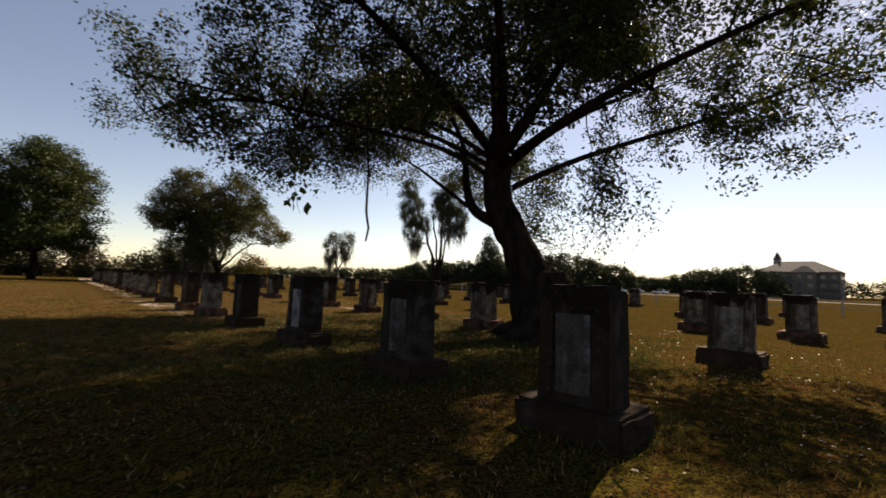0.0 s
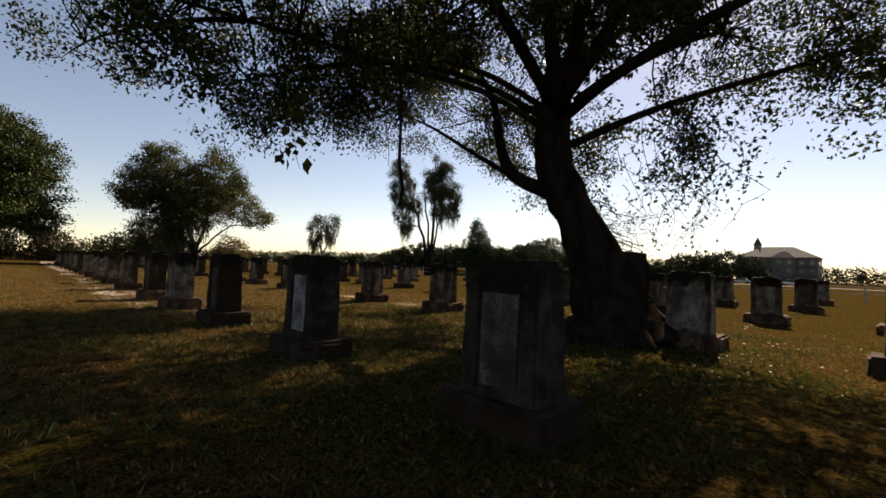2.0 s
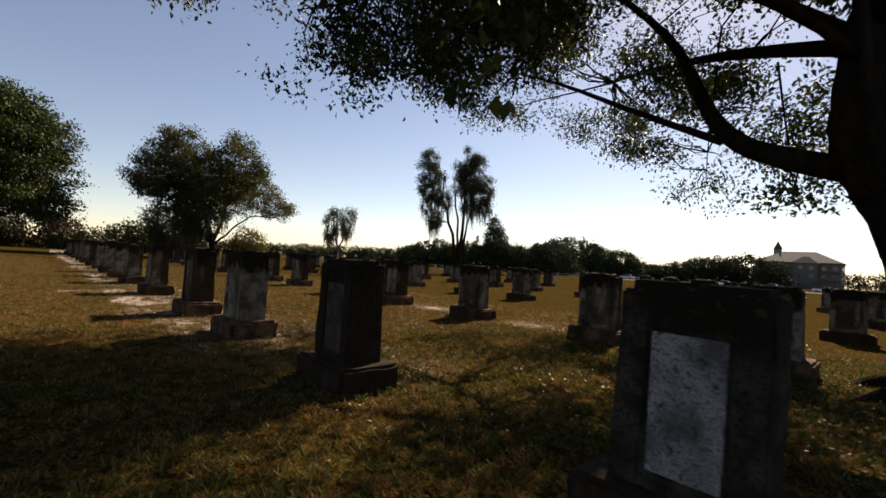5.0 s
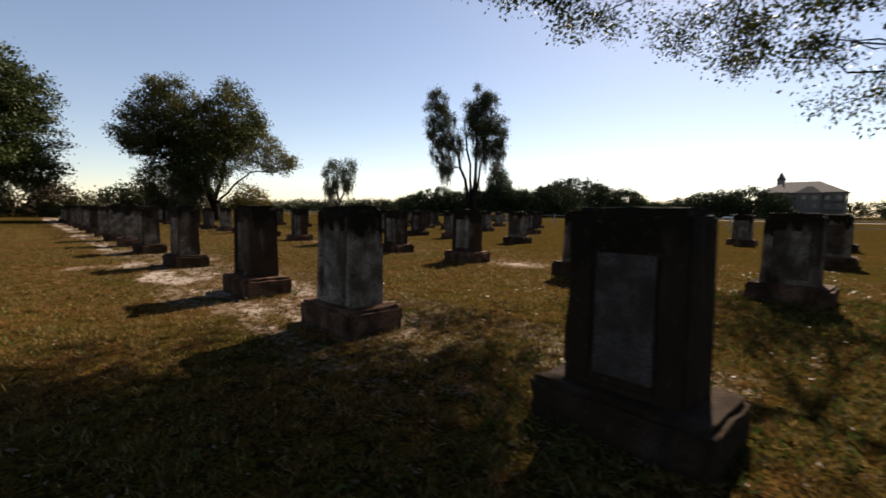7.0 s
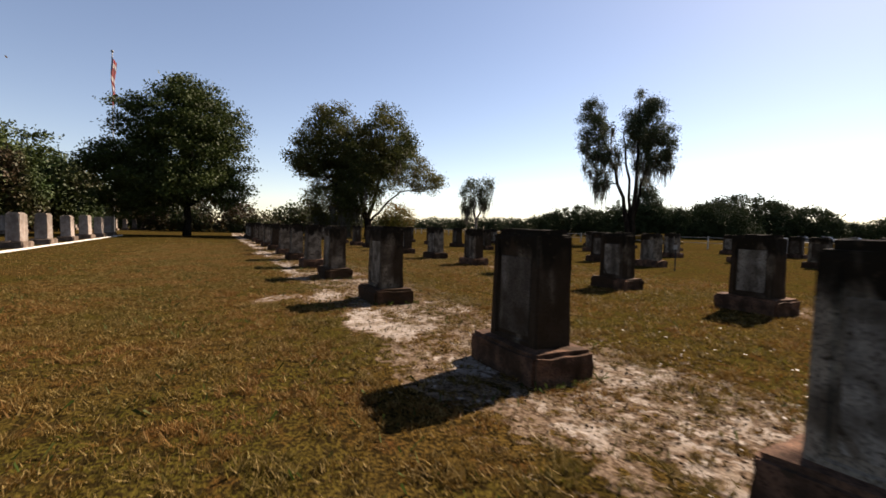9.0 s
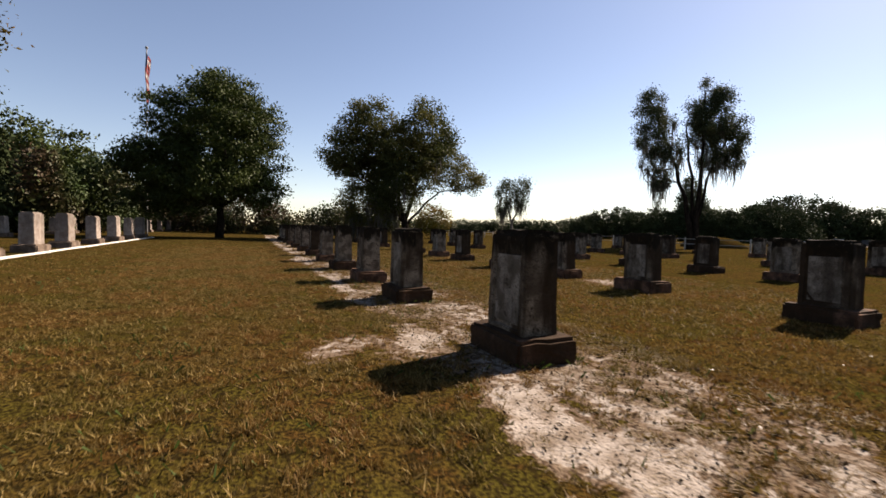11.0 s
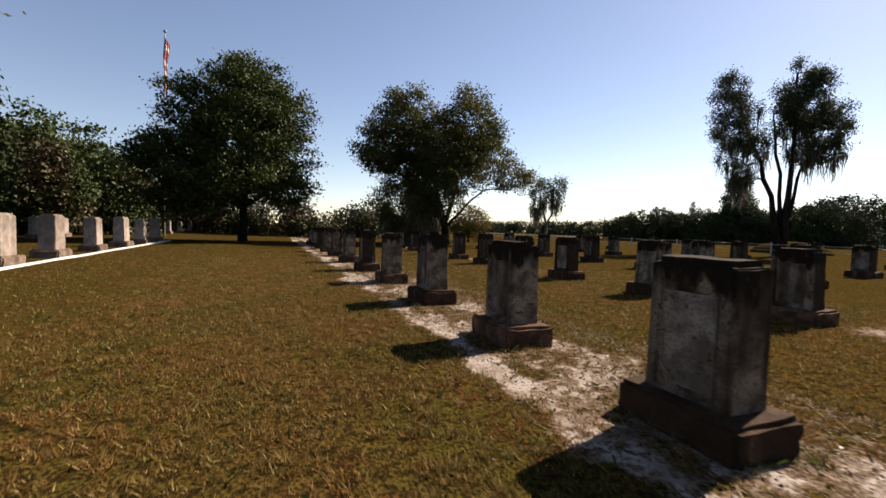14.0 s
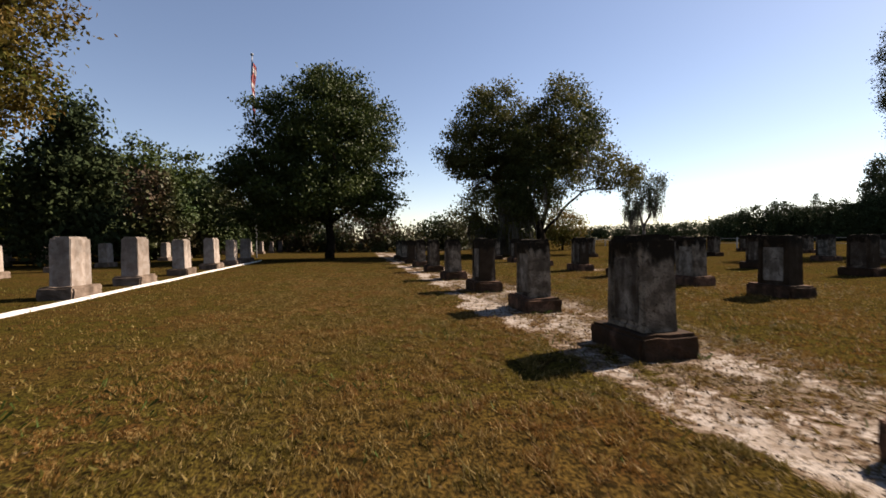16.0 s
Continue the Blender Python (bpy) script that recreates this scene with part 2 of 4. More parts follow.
def tube(bm, points, radii, sides=7):
    """A closed tapering tube along points."""
    rings, pts = [], [Vector(p) for p in points]
    for i, p in enumerate(pts):
        way = (pts[min(i + 1, len(pts) - 1)] - pts[max(i - 1, 0)]).normalized()
        a = way.cross(Vector((0.31, 0.9, 0.28))).normalized()
        b = way.cross(a)
        rings.append([bm.verts.new(p + (a * math.cos(k * math.tau / sides) + b * math.sin(k * math.tau / sides)) * radii[i]) for k in range(sides)])
    for r, s in zip(rings, rings[1:]):
        for k in range(sides):
            bm.faces.new((r[k], r[(k + 1) % sides], s[(k + 1) % sides], s[k]))
    bm.faces.new(rings[0][::-1])
    bm.faces.new(rings[-1])


def bent(a, b, sag=0.15, n=5, seed=0):
    """A crooked line from a to b."""
    r = random.Random(seed)
    a, b = Vector(a), Vector(b)
    length = (b - a).length
    out = []
    for i in range(n + 1):
        f = i / n
        p = a.lerp(b, f)
        w = math.sin(math.pi * f) * sag * length
        out.append(p + Vector((r.uniform(-1, 1), r.uniform(-1, 1), r.uniform(-0.3, 0.9))) * w * 0.5)
    return out


def wavy(a, b, sway, n=14, seed=0):
    """A smoothly wandering line from a to b."""
    r = random.Random(seed)
    a, b = Vector(a), Vector(b)
    size = (b - a).length * sway
    waves = [(Vector((r.uniform(-1, 1), r.uniform(-1, 1), r.uniform(-0.6, 0.6))) * size / (k + 0.6), (k + 1) * r.uniform(1.6, 2.8), r.uniform(0, 6)) for k in range(4)]
    return [a.lerp(b, i / n) + sum((w * (math.sin(f * i / n * 3 + s) - math.sin(s)) * 0.5 for w, f, s in waves), Vector()) for i in range(n + 1)]


def leaves(centres, spread, per, size, droop=0.0, slim=0.55):
    """Folded leaves scattered round each centre; returns vertices of four-cornered faces, two a leaf."""
    c = np.repeat(np.asarray(centres, dtype=float), per, axis=0)
    n = len(c)
    c = c + rng.normal(0, 1, (n, 3)) * np.asarray(spread)
    way = rng.normal(0, 1, (n, 3))
    way[:, 2] -= droop
    way /= np.linalg.norm(way, axis=1)[:, None]
    side = np.cross(way, rng.normal(0, 1, (n, 3)))
    side /= np.linalg.norm(side, axis=1)[:, None] + 1e-9
    s = size * rng.uniform(0.6, 1.35, (n, 1))
    up = np.cross(way, side)
    left = c + way * s * 0.45 + side * s * slim * 0.5 + up * s * 0.12
    right = c + way * s * 0.5 - side * s * slim * 0.5 + up * s * 0.10
    tip = c + way * s
    return np.stack([c, left, tip, right], axis=1).reshape(-1, 3)


def strands(tops, length, width, joints=3):
    """Hanging tapered strips from each top, as four-cornered faces."""
    t = np.asarray(tops, dtype=float)
    n = len(t)
    ln = length * rng.uniform(0.35, 1.25, (n, 1))
    ang = rng.uniform(0, math.tau, n)
    side = np.stack([np.cos(ang), np.sin(ang), np.zeros(n)], axis=1) * width * rng.uniform(0.5, 1.4, (n, 1))
    out, here = [], t
    for j in range(joints):
        nxt = t + np.array([0, 0, -1]) * ln * (j + 1) / joints + rng.normal(0, 0.05, (n, 3)) * ln
        w0, w1 = 1 - j / joints * 0.8, 1 - (j + 1) / joints * 0.9
        out.append(np.stack([here - side * w0, here + side * w0, nxt + side * w1, nxt - side * w1], axis=1))
        here = nxt
    return np.concatenate(out).reshape(-1, 3)


def clumps(lobes, count, gap=0.0, hollow=0.55, grain=0.5):
    """Points near the skin of ellipsoid lobes (x, y, z, rx, ry, rz), thinned by noise so that gaps show."""
    share = np.array([l[3] * l[4] + l[4] * l[5] + l[3] * l[5] for l in lobes])
    share = share / share.sum()
    out = []
    for l, s in zip(lobes, share):
        want, tries = int(count * s) + 1, 0
        got = 0
        while got < want and tries < want * 6:
            tries += 1
            d = rng.normal(0, 1, 3)
            d /= np.linalg.norm(d)
            r = hollow + (1 - hollow) * rng.random() ** 0.6
            p = Vector((l[0] + d[0] * l[3] * r, l[1] + d[1] * l[4] * r, l[2] + d[2] * l[5] * r))
            bump = noise.noise(p * grain)
            if bump < gap - 0.35 and min(l[3:]) > 0.55:
                continue
            out.append(tuple(p + Vector(d) * bump * 0.35 * min(l[3:])))
            got += 1
    return np.array(out)


def tree(name, label, base, stems, lobes, leaf, bark, count, per, size, spread, gap=0.1, moss=0, moss_len=1.2, twigs=30, category="tree", hollow=0.55):
    """A tree: tapering stems with limbs into its crown, leaf clumps in lobes, hanging moss where it has any."""
    thing = tagged(new(name), label, category)
    thing.location = base
    off = Vector(base)
    bm = bmesh.new()
    ends = []
    for k, (pts, r0, r1) in enumerate(stems):
        fine = []
        for i, (a, b) in enumerate(zip(pts, pts[1:])):
            seg = bent(a, b, 0.10, 3, k * 17 + i)
            fine += seg if i == 0 else seg[1:]
        n = len(fine)
        tube(bm, fine, [r0 + (r1 - r0) * (i / (n - 1)) ** 0.8 for i in range(n)], 8)
        ends += fine[n // 3:]
    at = clumps(lobes, count, gap, hollow) - np.array(base)
    part("trunk", bm, bark, thing, smooth=True)
    bm = bmesh.new()
    picks = rng.choice(len(at), min(twigs, len(at)), replace=False)
    for k in picks:
        goal = Vector(at[k])
        start = min(ends, key=lambda e: (e - goal).length + 0.6 * max(0.0, e.z - goal.z))
        line = bent(start, goal, 0.18, 4, int(k))
        r = min(0.05, 0.012 + 0.010 * (goal - start).length)
        tube(bm, line, [r * 1.3, r * 1.1, r * 0.9, r * 0.6, r * 0.3], 5)
    tagged(part("branchwork", bm, bark, thing, smooth=True), "fine branches inside the crown", kind="stuff")
    link("crown", faces_mesh("crown", leaves(at, spread, per, size), 4), leaf, thing)
    if moss:
        low = at[np.argsort(at[:, 2] + rng.normal(0, 1.5, len(at)))][: moss]
        tops = np.repeat(low, 13, axis=0) + rng.normal(0, 0.15, (len(low) * 13, 3))
        tagged(link("moss", faces_mesh("moss", strands(tops, moss_len, 0.055), 4), MOSS, thing), "grey hanging moss", kind="stuff")
    return thing


# ---- ground ----


def smooth(a, b, v):
    f = min(1.0, max(0.0, (v - a) / (b - a)))
    return f * f * (3 - 2 * f)


def sandy(x, y):
    """How bare the ground is at a place: a worn sandy band along the first row, faint along the second."""
    wob = noise.noise(Vector((x * 0.6, y * 0.45, 3.0))) * 0.42 + noise.noise(Vector((x * 2.1, y * 1.7, 9.0))) * 0.30
    edge = (1 - smooth(0.06, 0.44, abs(x + 0.42 + 0.22 * noise.noise(Vector((0.0, y * 0.55, 61.0)))) + wob * 1.1)) * (0.45 + 0.55 * smooth(-0.30, 0.12, noise.noise(Vector((x * 0.4, y * 0.5, 23.0)))))
    worn_side = (1 - smooth(0.55, 1.15, abs(x - 0.55) + wob)) * (0.36 + 0.36 * smooth(-0.30, 0.30, noise.noise(Vector((x * 1.9, y * 1.3, 17.0))) + 0.5 * noise.noise(Vector((x * 5.0, y * 4.0, 19.0)))))
    core = max(edge, worn_side) * smooth(7.5, 12.0, y + wob * 3)
    second = (1 - smooth(0.2, 0.9, abs(x - 6.2) + wob)) * 0.75 * smooth(-0.05, 0.3, noise.noise(Vector((x * 0.3, y * 0.35, 31.0))))
    spot = (1 - smooth(0.1, 0.8, math.hypot(x + 1.25, (y - 18.0) * 0.7) + wob * 1.4)) * 0.62
    return max(core, second * smooth(5.0, 9.0, y), spot)


def rise(x, y):
    near = 1 - smooth(30, 60, max(abs(x), abs(y - 20) - 20))
    return near * (noise.noise(Vector((x * 0.35, y * 0.35, 0.0))) * 0.018 + noise.noise(Vector((x * 2.2, y * 2.2, 5.0))) * 0.008) - 0.012 * sandy(x, y)


def steps(lo, hi, fine, far):
    out, v, s = [], hi, fine
    while v < far:
        s *= 1.35
        v += s
        out.append(v)
    low, v, s = [], lo, fine
    while v > -far:
        s *= 1.35
        v -= s
        low.append(v)
    return low[::-1] + list(np.arange(lo, hi + fine * 0.5, fine)) + out


xs, ys = steps(-2.4, 2.4, 0.075, 2500), steps(-4.5, 50, 0.095, 2500)
gv = [(x, y, rise(x, y)) for y in ys for x in xs]
nx = len(xs)
gf = [(j * nx + i, j * nx + i + 1, (j + 1) * nx + i + 1, (j + 1) * nx + i) for j in range(len(ys) - 1) for i in range(nx - 1)]
gm = bpy.data.meshes.new("ground")
gm.from_pydata(gv, [], gf)
sand_mask = gm.attributes.new("sand", "FLOAT", "POINT")
sand_mask.data.foreach_set("value", np.array([sandy(v[0], v[1]) if abs(v[0]) < 12 and -6 < v[1] < 70 else 0.0 for v in gv], dtype=np.float32))
ground = link("ground", gm, GROUND, smooth=True)
tagged(ground, "dry yellow-brown mown grass with a worn sandy band", "ground", kind="structure")


def blades(spots, height, width, lean=0.5):
    """Grass blades: two faces each, bent over."""
    p = np.asarray(spots, dtype=float)
    n = len(p)
    a = rng.uniform(0, math.tau, n)
    side = np.stack([np.cos(a), np.sin(a), np.zeros(n)], axis=1) * width * rng.uniform(0.6, 1.4, (n, 1))
    b = rng.uniform(0, math.tau, n)
    h = height * rng.uniform(0.4, 1.3, (n, 1))
    bend = np.stack([np.cos(b), np.sin(b), np.zeros(n)], axis=1) * h * lean * rng.uniform(0.3, 1.6, (n, 1))
    up = np.array([0, 0, 1.0])
    return np.stack([p - side, p + side, p + side * 0.55 + up * h + bend, p - side * 0.3 + up * h * 0.9 + bend * 1.25], axis=1).reshape(-1, 3)


def lying(spots, length, width):
    """Straws lying nearly flat on the ground, one strip each."""
    p = np.asarray(spots, dtype=float) + np.array([0, 0, 0.007])
    n = len(p)
    t = rng.uniform(0, math.tau, n)
    way = np.stack([np.cos(t), np.sin(t), rng.normal(0, 0.10, n)], axis=1) * length * rng.uniform(0.4, 1.5, (n, 1))
    side = np.stack([-np.sin(t), np.cos(t), np.zeros(n)], axis=1) * width * rng.uniform(0.6, 1.4, (n, 1))
    mid = p + way * 0.5 + side * rng.normal(0, 2.5, (n, 1)) + np.array([0, 0, 0.004])
    end = p + way
    one = np.stack([p - side, mid - side, mid + side, p + side], axis=1)
    two = np.stack([mid - side, end - side * 0.6, end + side * 0.6, mid + side], axis=1)
    return np.concatenate([one, two]).reshape(-1, 3)


def strewn(count, x0, x1, y0, y1, keep):
    out = []
    for x, y in zip(rng.uniform(x0, x1, count), rng.uniform(y0, y1, count)):
        if rng.random() < keep(x, y):
            out.append((x, y, rise(x, y) - 0.002))
    return out


def grassy(x, y):
    tuft = noise.noise(Vector((x * 1.6, y * 1.6, 40.0)))
    knot = noise.noise(Vector((x * 5.5, y * 5.5, 44.0))) + 0.6 * noise.noise(Vector((x * 12.0, y * 12.0, 48.0)))
    return max(0.0, (1 - 1.2 * sandy(x, y))) * (0.62 + 0.45 * tuft) * max(0.0, 0.42 + 3.0 * knot) + 0.012


def tufts(count, x0, x1, y0, y1, per, radius):
    """Tufts of blades, thinning out towards the far end of the strip."""
    heart = np.array(strewn(count, x0, x1, y0, y1, lambda x, y: grassy(x, y) * (1 - 0.75 * smooth(y1 - 16, y1, y)) * smooth(x0, x0 + 1.5, x)))
    p = np.repeat(heart, per, axis=0)
    p[:, :2] += rng.normal(0, radius, (len(p), 2))
    return p


def spikes(spots, height, width, lean):
    """Thin grass blades, one three-cornered face each."""
    p = np.asarray(spots, dtype=float)
    n = len(p)
    a, d = rng.uniform(0, math.tau, n), rng.uniform(0, math.tau, n)
    side = np.stack([np.cos(a), np.sin(a), np.zeros(n)], axis=1) * width * rng.uniform(0.6, 1.5, (n, 1))
    tall = np.array([0.75 + 0.9 * max(0.0, noise.noise(Vector((q[0] * 3.0, q[1] * 3.0, 81.0)))) for q in p])[:, None]
    h = height * tall * rng.uniform(0.35, 1.35, (n, 1))
    tip = p + np.array([0, 0, 1.0]) * h + np.stack([np.cos(d), np.sin(d), np.zeros(n)], axis=1) * h * lean * rng.uniform(0.1, 1.8, (n, 1))
    return np.stack([p - side, p + side, tip], axis=1).reshape(-1, 3)


near_spots = tufts(128000, -6.0, 1.9, 2.5, 40, 14, 0.022)
mid_spots = tufts(56000, 1.0, 9.5, 3, 36, 10, 0.034)
far_spots = tufts(55000, -9.5, 9, -4, 44, 8, 0.06)
wide_spots = tufts(50000, -14, 30, -10, 58, 4, 0.07)
tagged(link("grass", faces_mesh("grass", np.concatenate([spikes(near_spots, 0.046, 0.0044, 1.1), spikes(mid_spots, 0.050, 0.0062, 1.0), spikes(far_spots, 0.048, 0.006, 0.7)]), 3), BLADE),
       "short dry mown grass, straw brown and olive", "grass", kind="stuff")
tagged(link("outer_grass", faces_mesh("outer_grass", spikes(wide_spots, 0.05, 0.014, 0.7), 3), OLIVE_BLADE), "short olive mown grass between the farther rows", "grass", kind="stuff")
weed_spots = strewn(95000, -6, 9, -3, 28, lambda x, y: 0.8 if math.hypot(x - 3.5, y - 4) < 5.2 + 4 * noise.noise(Vector((x * 0.7, y * 0.7, 77.0))) else 0.16 if x < 2.5 and noise.noise(Vector((x * 0.9, y * 0.9, 70.0))) > 0.16 and sandy(x, y) < 0.5 else 0.014)
tagged(link("weeds", faces_mesh("weeds", blades(weed_spots, 0.065, 0.006, 0.7), 4), GREEN_BLADE), "scattered green weeds in the dry lawn", "weeds", kind="stuff")
straw_spots = strewn(52000, -0.9, 1.8, 7, 34, lambda x, y: (0.20 if x < -0.15 else 0.9) * (1 if noise.noise(Vector((x * 1.3, y * 1.3, 90.0))) > -0.05 else 0.12))
tagged(link("dry_clippings", faces_mesh("dry_clippings", lying(straw_spots, 0.07, 0.0024), 4), STRAW), "dry straw clippings lying on the bare sand", "clippings", kind="stuff")

stalk_spots = strewn(3800, -0.7, 1.6, 9, 34, lambda x, y: 0.8 if noise.noise(Vector((x * 1.1, y * 1.1, 120.0))) > 0.0 else 0.1)
stalks = lying(stalk_spots, 0.15, 0.0028)
tagged(link("dry_stalks", faces_mesh("dry_stalks", stalks, 4), STRAW), "long dry stalks and twigs scattered on bare sand", "stalks", kind="stuff")
crumb_spots = np.array(strewn(12000, -0.9, 1.6, 9, 34, lambda x, y: min(1.0, sandy(x, y) + 0.15))) + np.array([0, 0, 0.006])
crumbs = leaves(crumb_spots, (0.01, 0.01, 0.002), 1, 0.026, 0.0, 0.6)
tagged(link("bark_crumbs", faces_mesh("bark_crumbs", crumbs, 4), BARK), "dark bark crumbs and bits on the sand", "debris", kind="stuff")

bit_spots = np.array(strewn(26000, -0.6, 1.9, 7, 34, lambda x, y: (0.25 if x < -0.1 else 0.85) * max(0.0, 0.5 + noise.noise(Vector((x * 1.7, y * 1.7, 130.0)))))) + np.array([0, 0, 0.006])
tagged(link("leaf_bits", faces_mesh("leaf_bits", leaves(bit_spots, (0.02, 0.02, 0.003), 1, 0.036, 0.0, 0.5), 4), LITTER), "broken brown leaf bits on the worn sand", "debris", kind="stuff")


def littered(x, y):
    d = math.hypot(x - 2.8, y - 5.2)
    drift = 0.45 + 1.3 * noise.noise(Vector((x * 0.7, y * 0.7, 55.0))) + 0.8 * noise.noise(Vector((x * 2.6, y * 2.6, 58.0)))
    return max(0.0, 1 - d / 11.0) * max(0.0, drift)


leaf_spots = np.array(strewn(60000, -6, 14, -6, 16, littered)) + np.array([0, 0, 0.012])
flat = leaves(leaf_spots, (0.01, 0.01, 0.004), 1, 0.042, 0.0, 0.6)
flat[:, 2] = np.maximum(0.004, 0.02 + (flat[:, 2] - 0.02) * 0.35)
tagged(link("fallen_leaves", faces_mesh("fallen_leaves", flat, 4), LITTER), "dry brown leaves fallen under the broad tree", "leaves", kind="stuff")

# ---- headstones ----


def worn(bm, amount, seed):
    for v in bm.verts:
        p = v.co * 9 + Vector((seed * 3.1, seed * 7.7, 0))
        v.co += Vector((noise.noise(p), noise.noise(p + Vector((5, 0, 0))), noise.noise(p + Vector((0, 5, 0))))) * amount


def headstone(seed, stone, foot, face, wide=0.222):
    """A thick tablet with a sunk front panel on a broad plinth; the front looks along -x."""
    thing = tagged(new("headstone"), "weathered grey headstone with dark stains on a broad plinth", "headstone", "rows of headstones")
    bm = boxed((-0.335, -0.51, -0.06), (0.335, 0.51, 0.25), 0.035)
    bmesh.ops.subdivide_edges(bm, edges=bm.edges[:], cuts=3, use_grid_fill=True)
    worn(bm, 0.024, seed)
    part("plinth", bm, foot, thing, "stained low plinth", smooth=False)
    bm = bmesh.new()
    box(bm, (-0.205, -0.345, 0.235), (0.205, 0.345, 1.285))
    top = [e for e in bm.edges if all(v.co.z > 1.2 for v in e.verts)]
    bmesh.ops.bevel(bm, geom=top, offset=0.045, segments=2, affect="EDGES")
    for v in bm.verts:
        f = (v.co.z - 0.235) / 1.05
        v.co.x *= 1 - 0.06 * f
        v.co.y *= 1 - 0.03 * f
    front = min(bm.faces, key=lambda f: f.calc_center_median().x)
    bmesh.ops.inset_region(bm, faces=[front], thickness=0.075, depth=0)
    for v in front.verts:
        v.co.y *= wide / 0.247
    bmesh.ops.inset_region(bm, faces=[front], thickness=0.012, depth=-0.028)
    for v in front.verts:
        if v.co.z > 1.0:
            v.co.z -= 0.14
    sharp = [e for e in bm.edges if e.calc_length() > 0.3 and max(abs(v.co.y) for v in e.verts) > 0.31]
    bmesh.ops.bevel(bm, geom=sharp, offset=0.014, segments=2, affect="EDGES", clamp_overlap=True)
    bmesh.ops.triangulate(bm, faces=[f for f in bm.faces if len(f.verts) > 4])
    bmesh.ops.subdivide_edges(bm, edges=[e for e in bm.edges if e.calc_length() > 0.25], cuts=3, use_grid_fill=True)
    worn(bm, 0.013, seed + 4)
    body = part("tablet", bm, stone, thing)
    bm = boxed((-0.181, -wide, 0.328), (-0.167, wide, 1.03), 0.004)
    part("panel", bm, face, body, "paler sunk inscription panel")
    return thing


PANEL_STONE = stone_material("panel_stone", (0.27, 0.24, 0.20), (0.10, 0.085, 0.065), 0.78, 0.0)
# stones under the tree: their shade is put into these darker, lichen-grown colours
DARK_STONE = stone_material("lichen_shade_dark_stone", (0.060, 0.049, 0.039), (0.020, 0.016, 0.012), 0.97, 1.0)
DARK_BASE = stone_material("shade_dark_base", (0.055, 0.040, 0.030), (0.020, 0.015, 0.011), 0.9, 0.0)
MARBLE = stone_material("marble_panel", (0.29, 0.28, 0.27), (0.085, 0.082, 0.076), 0.80, 0.0)
protos = [headstone(s, STONE, BASE_STONE, PANEL_STONE) for s in (1, 2, 3)]
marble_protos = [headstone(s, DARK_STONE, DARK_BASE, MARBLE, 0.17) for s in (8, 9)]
for p in marble_protos:
    tagged(p, "weathered headstone darkened for tree shade, with a pale marble panel", "headstone", "rows of headstones")
pale_protos = [headstone(s, PALE_STONE, PALE_BASE, PALE_STONE) for s in (5, 6)]
for p in pale_protos:
    tagged(p, "pale sunlit headstone on a low tan plinth", "headstone", "headstones behind the kerb")
placed = {}


def stand(kinds, k, x, y, turn=0.0, tilt=0.0, size=1.0):
    r = random.Random(int(x * 31 + y * 57))
    m = pose(x, y, 0, tilt + r.uniform(-0.7, 0.7), r.uniform(-0.7, 0.7), turn + r.uniform(-2.0, 2.0)) @ Matrix.Scale(size + r.uniform(-0.02, 0.02), 4)
    p = kinds[k % len(kinds)]
    if p.name in placed:
        return copy_thing(p, m)
    placed[p.name] = True
    p.matrix_basis = m
    return p


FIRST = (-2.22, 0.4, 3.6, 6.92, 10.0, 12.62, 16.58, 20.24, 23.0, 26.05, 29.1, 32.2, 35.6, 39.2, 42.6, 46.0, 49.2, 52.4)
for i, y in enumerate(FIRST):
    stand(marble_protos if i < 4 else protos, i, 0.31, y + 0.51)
ROWS = {5.95: (-4.6, -1.4, 1.3, 4.7, 7.45, 10.8, 14.0, 16.95, 20.5, 23.3, 26.4, 29.7, 32.2, 35.2, 38.0, 41.5, 45.0, 48.5),
        12.6: (-6.5, -3.6, -1.4, 1.3, 4.3, 7.5, 10.8, 14.2, 17.3, 21.05, 23.6, 26.8, 30.2, 32.7, 36.3, 40.5, 44.6, 48.6),
        19.8: (-9.0, -6.0, -3.0, 1.2, 4.0, 7.8, 10.9, 15.2, 18.6, 21.6, 25.2, 28.6, 30.9, 33.7, 36.6, 39.2, 42.5, 46.0),
        28.5: (-6.0, 1.5, 6.0, 10.5, 15.5, 19.0, 23.2, 27.0, 31.0, 35.0, 39.4, 43.0, 47.0, 52.0)}
for k, (x, row) in enumerate(ROWS.items()):
    for i, y in enumerate(row):
        stand(protos, i + k, x, y)
for i, y in enumerate((19.6, 23.6, 27.4, 31.0, 34.5, 37.8, 41.7, 45.6, 49.2, 52.6)):
    stand(pale_protos, i, -9.75, y, tilt=-1.5 if i == 4 else 0.0, size=1.08)
for k, x in enumerate((-16.8, -24.0, -31.0)):
    for i in range(10):
        stand(pale_protos, i + k, x, 26.0 + k * 3 + i * 4.1)
for k in range(2):
    for i in range(9):
        stand(pale_protos, i, -13.5 + k * -3.2 + i * 0.55 * (1 - k) - i * 0.4 * k, 71 + k * 3 + i * 3.2)

